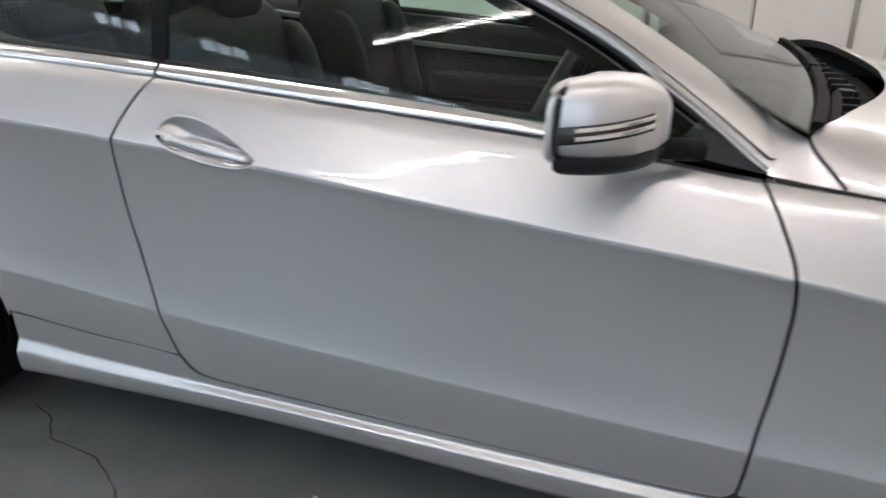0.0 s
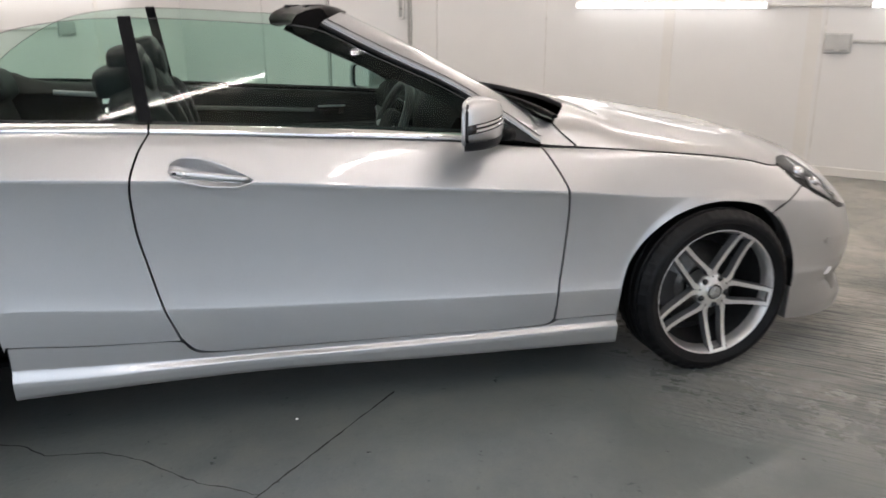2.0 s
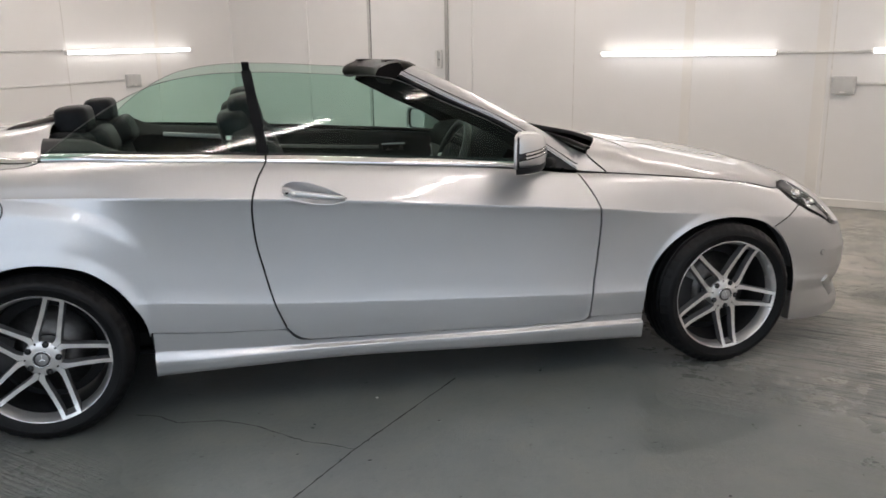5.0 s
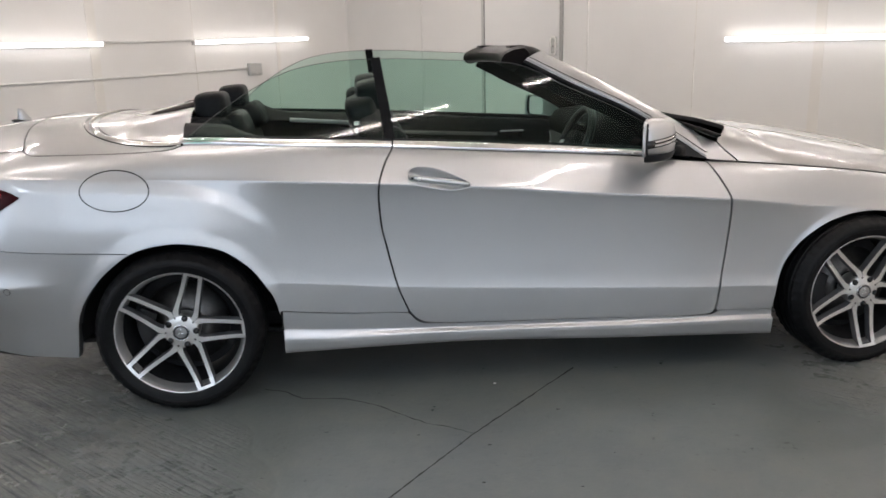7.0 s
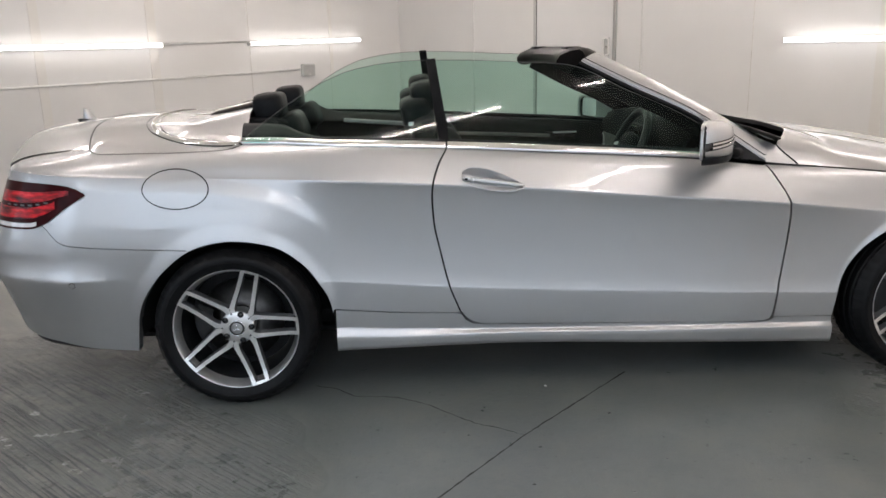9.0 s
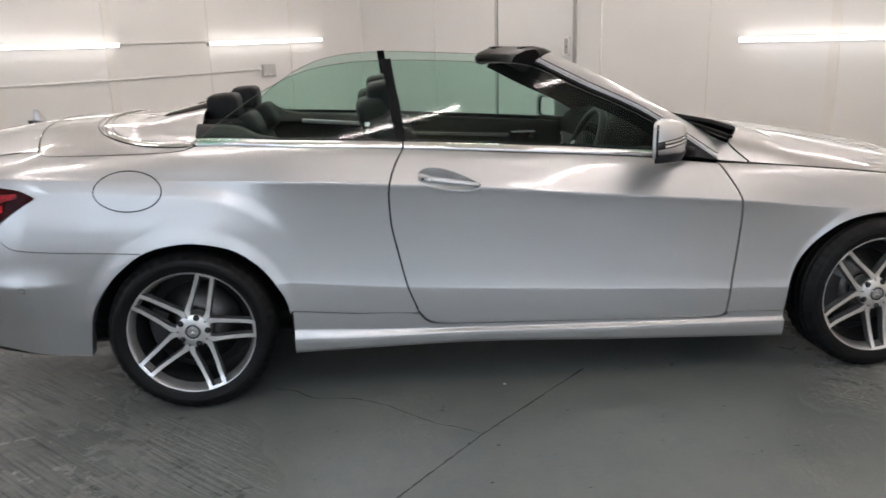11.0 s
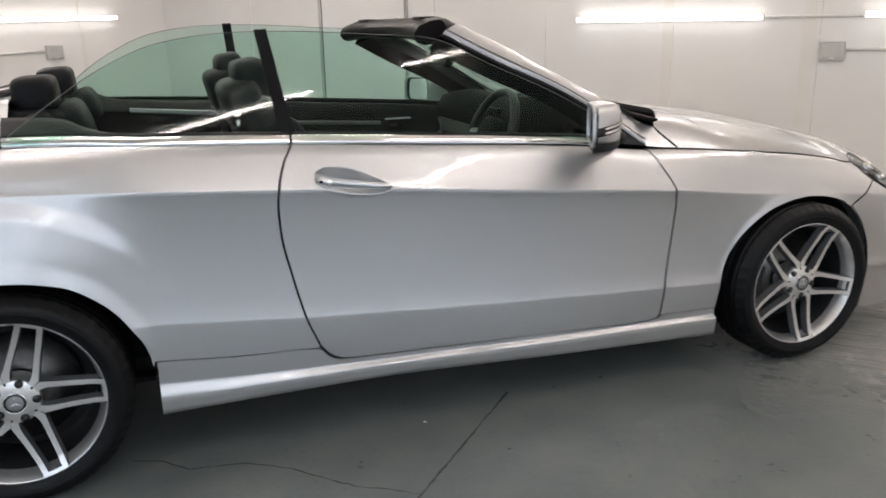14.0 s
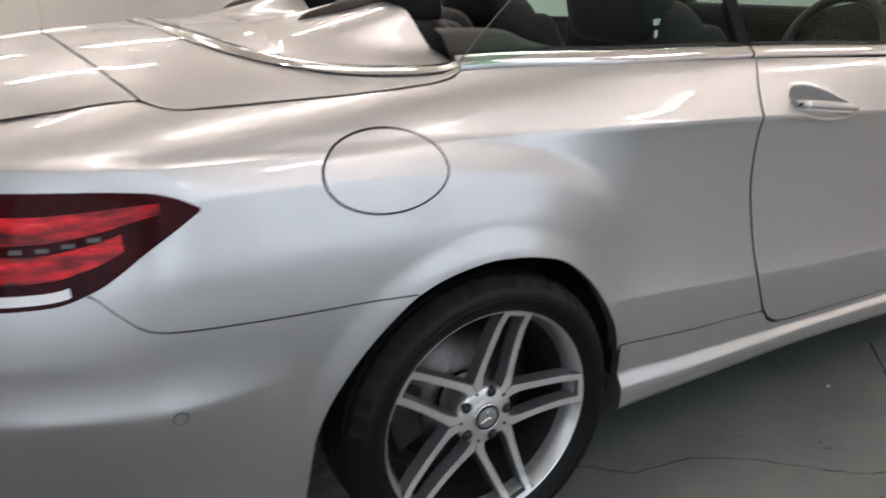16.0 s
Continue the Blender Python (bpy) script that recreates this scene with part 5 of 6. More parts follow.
def nose_fin(side):
    """A small flat fin standing out of the front bumper's lower corner."""
    line = [side_pt(x, z, side, 0.004) for x, z in ((1.955, 0.318), (1.985, 0.290), (2.010, 0.258), (2.035, 0.226))]
    ribbon("bumper_fin", sweep(line, 12), 0.020, 0.006, (0.75, 0, 0.6), PAINT, CAR, "silver fin on the front bumper's corner")


for side in (1, -1):
    nose_fin(side)
    belt_trim(side)
    door_handle(side)
    tail_lamp(side)
    headlamp(side)
    sensors(side)
fuel_flap()
for side in (1, -1):
    line = [side_pt(x, HOOD_E(x) - 0.0025, side, 0.0008) for x in span(0.735, 1.698, 0.02)]
    ribbon("bonnet_gap", line, 0.0034, 0.0016, (0, side * 0.5, 0.85), BLACK, CAR, "dark shut line between bonnet and wing")
    line = [side_pt(x, 0.588 + (x - 1.628) * 0.515, side, 0.0006) for x in span(1.640, 1.786, 0.01)]
    ribbon("bumper_gap", line, 0.0024, 0.0014, (0.55, 0, -0.83), BLACK, CAR, "dark seam between wing and bumper")
    line = [Vector((q.x - 0.003, -side * q.y, q.z + 0.0005)) for q in (hood_at(HOOD_REAR(t), t) for t in span(0.93, 0.998, 0.006))]
    ribbon("pillar_foot_gap", line, 0.0036, 0.0022, (1, 0, 0.25), BLACK, CAR, "dark shut line between bonnet and pillar foot")

def lid_z(x, y):
    return deck_z(max(-1.93, min(-1.336, x)), y)


def flush_band(name, line, hw, mat, label):
    """A slim band of low rounded section lying on the roof lid along a line."""
    verts, faces = [], []
    rise = min(0.008, 0.003 + hw * 0.25)
    for i, p in enumerate(line):
        d = line[min(i + 1, len(line) - 1)] - line[max(i - 1, 0)]
        h = Vector((-d.y, d.x, 0)).normalized()
        w = hw * (0.55 + 0.45 * ease(-1.80, -1.55, p.x))
        for k, up in ((-1, -0.004), (-0.85, 0.2 * rise), (-0.35, rise), (0.35, rise), (0.85, 0.2 * rise), (1, -0.004)):
            x, y = p.x + h.x * w * k, p.y + h.y * w * k
            verts.append((x, y, lid_z(x, y) + up))
    for i in range(len(line) - 1):
        for k in range(5):
            faces.append((i * 6 + k, i * 6 + k + 1, i * 6 + 7 + k, i * 6 + 6 + k))
    faces += [(0, 1, 2, 3, 4, 5), tuple((len(line) - 1) * 6 + k for k in range(6))]
    mesh_ob(name, verts, faces, mat, CAR, True, label)


line = [Vector((-1.934 + lid_gap(y), y, deck_z(-1.93, y) - 0.0006)) for y in span(-LID_Y + 0.004, LID_Y - 0.004, 0.02)]
ribbon("lid_gap", line, 0.0027, 0.0018, (1, 0, 0), BLACK, CAR, "dark shut line between boot and roof lid")
# chrome band sweeping round the roof lid
# inner black line is a seal; the outer one paints the chrome's shadow gap
for name, dz, inset, mat, hw in (("deck_trim", 0.004, 0.0, CHROME, 0.0200), ("deck_seal_shadow", 0.003, 0.0235, BLACK, 0.0016), ("deck_seal_shadow", 0.003, -0.0225, BLACK, 0.0022)):
    right = [(-1.338, -0.672 + inset * 0.6), (-1.44, -0.657 + inset * 0.9), (-1.55, -0.625 + inset), (-1.64, -0.572 + inset), (-1.71 + inset * 0.6, -0.485 + inset), (-1.76 + inset, -0.355 + inset * 0.7), (-1.785 + inset, -0.18 + inset * 0.3), (-1.79 + inset, 0.0)]
    plan = right + [(x, -y) for x, y in right[-2::-1]]
    line = sweep([(x, y, deck_z(x, y) + dz if abs(y) < 0.66 else Z_BELT(x)) for x, y in plan], 90)
    line = [Vector((p.x, p.y, deck_z(max(-1.93, min(-1.336, p.x)), p.y) + dz)) for p in line]
    flush_band(name, line, hw, mat, "bright chrome strip round the roof lid" if mat == CHROME else "black seal inside, painted shadow gap outside the chrome strip")


# ---- windscreen, pillars, glass ----
PIL_LO = [(0.005, -0.578, 1.284), (0.192, -0.612, 1.188), (0.422, -0.652, 1.080), (0.61, -0.690, 0.960), (0.726, 0.001 - body_y(0.726, 0.8765), 0.8785), (0.852, 0.001 - body_y(0.852, 0.864), 0.8655)]
PIL_HI = [(0.075, -0.530, 1.315), (0.25, -0.548, 1.232), (0.44, -0.578, 1.132), (0.606, -0.618, 1.039), (0.715, -0.660, 0.983), (0.782, -0.700, 0.9575)]


def flip(p, side):
    return Vector((p[0], p[1] * side, p[2]))


def pillar(side):
    lo, hi = sweep(PIL_LO[:-1], 40), sweep(PIL_HI[:-1], 40)
    # the foot runs on as a broad panel to the bonnet's rear corner
    foot = sweep(PIL_HI[-3:], 16)[8:]
    for k in range(1, 9):
        lo.append(Vector(PIL_LO[-2]).lerp(Vector(PIL_LO[-1]), k / 8))
        hi.append(foot[k])
    verts, faces = [], []
    n = 9
    # at its front end the foot takes the bonnet edge's rounded section
    end = []
    for k in range(n):
        t = 0.999 - 0.072 * k / (n - 1)
        q = hood_at(HOOD_REAR(t), t)
        end.append(Vector((q.x - 0.006, -q.y, q.z)) - lo[-1].lerp(hi[-1], k / (n - 1)))
    for i, (a, b) in enumerate(zip(lo, hi)):
        d = b - a
        w = ease(0.62, 1.0, i / (len(lo) - 1))
        out = Vector((0.35, -0.6, 0.72)).normalized()
        for k in range(n):
            t = k / (n - 1)
            p = a + d * t + out * (0.006 * math.sin(math.pi * t) * min(1.0, d.length / 0.06) * (1 - w)) + end[k] * w
            verts.append(flip(p, side))
        verts.append(flip(b + end[-1] * w + Vector((-0.012, 0.012, -0.012)), side))
    m = n + 1
    for i in range(len(lo) - 1):
        for k in range(m - 1):
            q = (i * m + k, (i + 1) * m + k, (i + 1) * m + k + 1, i * m + k + 1)
            faces.append(q if side > 0 else q[::-1])
    ob = mesh_ob("windscreen_pillar", verts, faces, PAINT, CAR, True, "silver windscreen pillar")
    ob.data.set_sharp_from_angle(angle=radians(50))
    line = [flip(p + Vector((-0.004, 0.004, -0.005)), side) for p in lo[:38]]
    ribbon("pillar_seal", line, 0.004, 0.006, (0, 0.3, 1), BLACK, CAR, "black seal along the pillar")
    bend = [ease(0.62, 1.0, i / (len(lo) - 1)) for i in range(len(lo))]
    line = [flip(a + (b - a) * 0.10 + end[1] * w + Vector((0.35, -0.6, 0.72)) * 0.004, side) for a, b, w in zip(lo[:41], hi, bend)]
    ribbon("pillar_trim", line, 0.006, 0.0035, lambda p: (0.5, -0.6 * side * -1, 0.45), SATIN, CAR, "bright strip along the pillar's lower edge")
    line = [flip(a + (b - a) * 0.24 + end[2] * w + Vector((0.35, -0.6, 0.72)) * 0.0045, side) for a, b, w in zip(lo[:42], hi, bend)]
    ribbon("pillar_gap", line, 0.0013, 0.002, (0, 0.3, 1), BLACK, CAR, "dark joint line along the pillar")
    verts, faces = [], []
    for p, q in zip(lo[:39], hi[:39]):
        for v in (p + Vector((-0.002, 0.006, -0.006)), q + Vector((-0.002, 0.014, -0.014)), q + Vector((-0.035, 0.060, -0.055)), p + Vector((-0.035, 0.055, -0.05))):
            verts.append(flip(v, side))
    for i in range(38):
        for k in range(4):
            faces.append((4 * i + k, 4 * i + (k + 1) % 4, 4 * i + 4 + (k + 1) % 4, 4 * i + 4 + k))
    mesh_ob("pillar_lining", verts, faces, DASHMAT, CAR, False, "black pillar lining")


def windscreen():
    verts, faces = [], []
    nu, nv = 60, 36
    hi = sweep(PIL_HI, nv)
    for i in range(nu + 1):
        t = -1 + 2 * i / nu
        for j in range(nv + 1):
            p = hi[j]
            k = 1 - t * t
            verts.append((p.x + 0.055 * k, p.y * -t, p.z + 0.004 * k))
    for i in range(nu):
        for j in range(nv):
            faces.append((i * (nv + 1) + j, (i + 1) * (nv + 1) + j, (i + 1) * (nv + 1) + j + 1, i * (nv + 1) + j + 1))
    glass = mesh_ob("windscreen", verts, faces, SCREEN, CAR, True, "lightly tinted raked windscreen")
    # black ceramic border on the inside of the glass
    back = [(x - 0.003, y * 0.998, z - 0.004) for x, y, z in verts]
    rim = [(i * (nv + 1) + j, (i + 1) * (nv + 1) + j, (i + 1) * (nv + 1) + j + 1, i * (nv + 1) + j + 1) for i in range(nu) for j in range(nv) if i < 1 or i > nu - 2 or j > nv - 3 or j < 1]
    mesh_ob("glass_border", back, rim, BLACK, glass, True, "black border printed on the windscreen")


def header():
    """The windscreen's top rail, in black, with its two roof latches."""
    sec = ((-0.078, 1.254), (-0.090, 1.272), (-0.088, 1.298), (-0.072, 1.319), (-0.035, 1.334), (0.015, 1.339), (0.060, 1.331), (0.095, 1.315), (0.082, 1.302), (0.045, 1.290), (0.010, 1.270), (-0.025, 1.250), (-0.055, 1.246))
    verts, faces, m, n = [], [], len(sec), 40
    for i in range(n + 1):
        t = -1 + 2 * i / n
        k = 1 - abs(t) ** 2.2
        thick = 0.82 + 0.18 * abs(t) ** 4
        for x, z in sec:
            x = x * (1 - 0.72 * abs(t) ** 6) if x > 0 else x
            zz = 1.345 - (1.345 - z) * (thick if z < 1.30 else 1)
            verts.append((x + 0.05 * k, -0.556 * t, zz - 0.010 * ease(0.86, 1.0, abs(t)) * (z > 1.28)))
    for i in range(n):
        for j in range(m):
            q = (j + 1) % m
            faces.append((i * m + j, i * m + q, (i + 1) * m + q, (i + 1) * m + j))
    faces.append(tuple(range(m))[::-1])
    faces.append(tuple(n * m + j for j in range(m)))
    rail = mesh_ob("windscreen_header", verts, faces, HEADERMAT, CAR, True, "glossy black windscreen top rail")
    rail.data.set_sharp_from_angle(angle=radians(45))
    for s in (1, -1):
        part("latch_pocket", box_bm(-0.03, 0.03, -s * 0.40 - 0.045, -s * 0.40 + 0.045, 1.330, 1.3405, 0.003), BLACK, rail)


def pane_y(x, z, side):
    return -side * (0.705 - 0.43 * (z - 0.985) - 0.004 * ((x + 0.4) / 0.6) ** 2)


def pane(name, base, top, n, side, parent, label):
    """A side window between its base line and its top line, both given as points (x, z)."""
    a, b = sweep([(x, 0, z) for x, z in base], n), sweep([(x, 0, z) for x, z in top], n)
    verts, faces = [], []
    m = 9
    for p, q in zip(a, b):
        for j in range(m):
            r = p + (q - p) * (j / (m - 1))
            verts.append((r.x, pane_y(r.x, r.z, side), r.z))
    for i in range(n):
        for j in range(m - 1):
            q = (i * m + j, i * m + j + 1, (i + 1) * m + j + 1, (i + 1) * m + j)
            faces.append(q if side > 0 else q[::-1])
    ob = mesh_ob(name, verts, faces, GLASS, parent, True, label)
    edge = [Vector((p.x, pane_y(p.x, p.z, side), p.z)) for p in b]
    v, f = tube_mesh(edge, 0.0013, 6)
    mesh_ob("glass_edge", v, f, GREYTRIM, ob)
    return ob


def side_windows(side):
    up = 0.0 if side > 0 else 0.027
    pane("quarter_window", [(-1.335, 1.012), (-1.1, 1.004), (-0.8, 0.992), (-0.556, 0.982)], [(x, z + up * min(1.0, (x + 1.335) / 0.15)) for x, z in ((-1.33, 1.024), (-1.205, 1.115), (-1.073, 1.200), (-0.949, 1.258), (-0.86, 1.281), (-0.772, 1.294), (-0.68, 1.301), (-0.602, 1.302))], 40, side, CAR, "green-tinted raised rear side window")
    d = DOORS[side]
    pane("door_window", [(-0.536, 0.980), (-0.1, 0.953), (0.25, 0.928), (0.60, 0.895)], [(x, z + up * min(1.0, (0.60 - x) / 0.5)) for x, z in ((-0.580, 1.302), (-0.48, 1.300), (-0.394, 1.296), (-0.225, 1.285), (-0.02, 1.265), (0.16, 1.180), (0.39, 1.074), (0.60, 0.950))], 60, side, d, "green-tinted raised door window")
    for x0, x1, w, n, owner in ((-0.542, -0.586, 0.012, "window_edge_strip", d), (-0.562, -0.604, 0.008, "window_edge_strip", CAR)):
        line = [Vector((x0 + (x1 - x0) * t, pane_y(0, 0.984 + (0.322 + up) * t, side) - side * 0.003, 0.984 + (0.322 + up) * t)) for t in span(0, 1, 0.1)]
        ribbon(n, line, w, 0.006, (1, 0, 0), TRIM, owner, "black upright strip at the window's edge")


for side in (1, -1):
    pillar(side)
    side_windows(side)
windscreen()
header()


def superbox(cx, cy, cz, sx, sy, sz, e=0.45, nu=28, nv=18, m=None):
    """Verts and faces of a softly rounded block."""
    verts, faces = [], []

    def pw(v, p):
        return math.copysign(abs(v) ** p, v)

    for i in range(nv + 1):
        ph = -math.pi / 2 + math.pi * i / nv
        for k in range(nu):
            th = 2 * math.pi * k / nu
            v = Vector((sx / 2 * pw(math.cos(ph), e) * pw(math.cos(th), e), sy / 2 * pw(math.cos(ph), e) * pw(math.sin(th), e), sz / 2 * pw(math.sin(ph), e)))
            verts.append((m @ v if m else v) + Vector((cx, cy, cz)))
    for i in range(nv):
        for k in range(nu):
            q = (k + 1) % nu
            faces.append((i * nu + k, i * nu + q, (i + 1) * nu + q, (i + 1) * nu + k))
    return verts, faces


def soft(name, c, s, mat, parent, label="", e=0.45, tilt=0.0, roll=0.0):
    m = (Matrix.Rotation(radians(tilt), 3, "Y") @ Matrix.Rotation(radians(roll), 3, "X")) if tilt or roll else None
    v, f = superbox(*c, *s, e, m=m)
    return mesh_ob(name, v, f, mat, parent, True, label)


# ---- door mirrors ----
def door_mirror(side):
    d = DOORS[side]
    housing = mesh_ob("door_mirror", *mirror_shell(side), PAINT, d, True, "silver door mirror with lamp strip")
    rim = [(mirror_x(0.3545, y), -side * y, z) for y, z in ((0.795, 0.935), (0.790, 0.985), (0.800, 1.045), (0.870, 1.051), (0.940, 1.044), (0.953, 0.99), (0.946, 0.935), (0.87, 0.928))]
    mesh_ob("mirror_glass", [(x + 0.012, y * 0.998, z) for x, y, z in rim], [tuple(range(8))], MIRROR, housing, False, "mirror glass facing the rear")
    loop = sweep(rim + [rim[0]], 48)
    v, f = tube_mesh(loop, 0.0065, 8, False)
    mesh_ob("mirror_surround", v, f, PAINT, housing, True, "silver edge round the mirror glass")
    back = [Vector((x + 0.012, -side * (0.872 + (abs(y) - 0.872) * 0.93), 0.99 + (z - 0.99) * 0.93)) for x, y, z in rim]
    v, f = tube_mesh(sweep(back + [back[0]], 48), 0.006, 8, False)
    mesh_ob("glass_seal", v, f, BLACK, housing)
    xs = span(0.364, 0.505, 0.010)
    face = [Vector((mirror_x(x, MIR_OUT(x)), -side * (MIR_OUT(x) + 0.0015), 0.972 + 0.02 * (x - 0.37) / 0.16)) for x in xs]
    ribbon("indicator_lens", face, 0.0145, 0.0025, (0, 0, 1), GLOSSBLACK, housing, "dark indicator lens with chrome lines")
    ribbon("indicator_line", [p + Vector((0.001, -side * 0.0022, 0.0078)) for p in face[3:]], 0.0040, 0.002, (0, 0, 1), CHROME, housing)
    ribbon("indicator_line", [p + Vector((0.001, -side * 0.0022, -0.0058)) for p in face[3:]], 0.0040, 0.002, (0, 0, 1), CHROME, housing)
    verts, faces = [], []
    xs = span(0.356, 0.527, 0.012)
    for x in xs:
        yo, zl = MIR_OUT(x), MIR_LOW(x)
        for y, z in ((yo - 0.004, zl + 0.012), (yo - 0.006, zl - 0.008), (yo - 0.02, zl - 0.018), (0.83, zl - 0.012), (0.81, zl + 0.01)):
            verts.append((mirror_x(x, y), -side * y, z))
    for i in range(len(xs) - 1):
        for k in range(4):
            faces.append((i * 5 + k, i * 5 + k + 1, (i + 1) * 5 + k + 1, (i + 1) * 5 + k))
    faces += [tuple(range(5)), tuple((len(xs) - 1) * 5 + k for k in range(5))]
    mesh_ob("lower_shell", verts, faces, BLACK, housing, True, "black underside of the mirror")
    v, f = tube_mesh([(0.50, -side * 0.81, 0.935), (0.555, -side * 0.775, 0.925), (0.585, -side * 0.74, 0.920)], [0.020, 0.020, 0.022], 12)
    mesh_ob("mirror_arm", v, f, TRIM, housing)
    housing.location.x = 0.015 if side > 0 else -0.02
    tri = [(0.595, 0.956), (0.55, 0.907), (0.71, 0.881), (0.726, 0.8815)]
    verts = [(x, -side * (body_y(x, Z_BELT(x)) - 0.43 * max(0.0, z - Z_BELT(x)) + 0.002), z) for x, z in tri]
    verts += [(x, y + side * 0.012, z) for x, y, z in verts]
    fs = [(0, 1, 2, 3), (7, 6, 5, 4), (0, 4, 5, 1), (1, 5, 6, 2), (2, 6, 7, 3), (3, 7, 4, 0)]
    mesh_ob("mirror_sail", verts, fs, BLACK, d, False, "black corner cover at the mirror foot")


MIR_OUT = curve1((0.352, 0.945), (0.37, 0.950), (0.41, 0.942), (0.46, 0.912), (0.50, 0.866), (0.526, 0.825), (0.535, 0.812))
MIR_TOP = curve1((0.352, 1.055), (0.38, 1.062), (0.44, 1.060), (0.49, 1.046), (0.525, 1.022), (0.535, 1.005))
MIR_LOW = curve1((0.352, 0.922), (0.45, 0.924), (0.505, 0.930), (0.535, 0.95))


def mirror_x(x, y):
    """Turns the mirror's rear face inwards, towards the driver."""
    return x + 0.45 * max(0.0, 0.957 - y) * max(0.0, 1 - (x - 0.352) / 0.183)


def mirror_shell(side):
    """A swept cap: flat towards the rear, its outer face running in towards the front."""
    verts, faces = [], []
    n = 40
    xs = span(0.352, 0.535, 0.009)
    for i, x in enumerate(xs):
        yo, zt, zl = MIR_OUT(x), MIR_TOP(x), MIR_LOW(x)
        cy, cz, hy, hz = (yo + 0.785) / 2, (zt + zl) / 2, (yo - 0.785) / 2, (zt - zl) / 2
        for k in range(n):
            a = 2 * math.pi * k / n
            ca, sa = math.cos(a), math.sin(a)
            y = cy + hy * math.copysign(abs(ca) ** 0.45, ca) - 0.012 * max(0.0, sa) * (ca > 0) * abs(ca)
            verts.append((mirror_x(x, y), -side * y, cz + hz * math.copysign(abs(sa) ** 0.5, sa)))
    for i in range(len(xs) - 1):
        for k in range(n):
            q = (k + 1) % n
            f = (i * n + k, i * n + q, (i + 1) * n + q, (i + 1) * n + k)
            faces.append(f if side < 0 else f[::-1])
    faces.append(tuple((len(xs) - 1) * n + k for k in range(n)))
    return verts, faces


for side in (1, -1):
    door_mirror(side)

# ---- interior ----
part("cabin_floor", box_bm(-1.3, 0.85, -0.60, 0.60, 0.30, 0.34), TRIM, CAR, "dark carpeted cabin floor")
# unseen trays, added to block light and deepen the shadow under the car
for x0, x1, half in ((-0.97, 0.96, 0.72), (-2.05, -0.98, 0.52), (0.97, 1.95, 0.52)):
    part("shade_tray", box_bm(x0, x1, -half, half, 0.178, 0.20, 0.006), BLACK, CAR, "unseen black tray added to darken the floor beneath")


SHELF_RISE = curve1((-1.34, 0.066), (-1.18, 0.058), (-1.12, 0.034), (-1.045, 0.018), (-0.85, 0.012), (-0.55, 0.008))


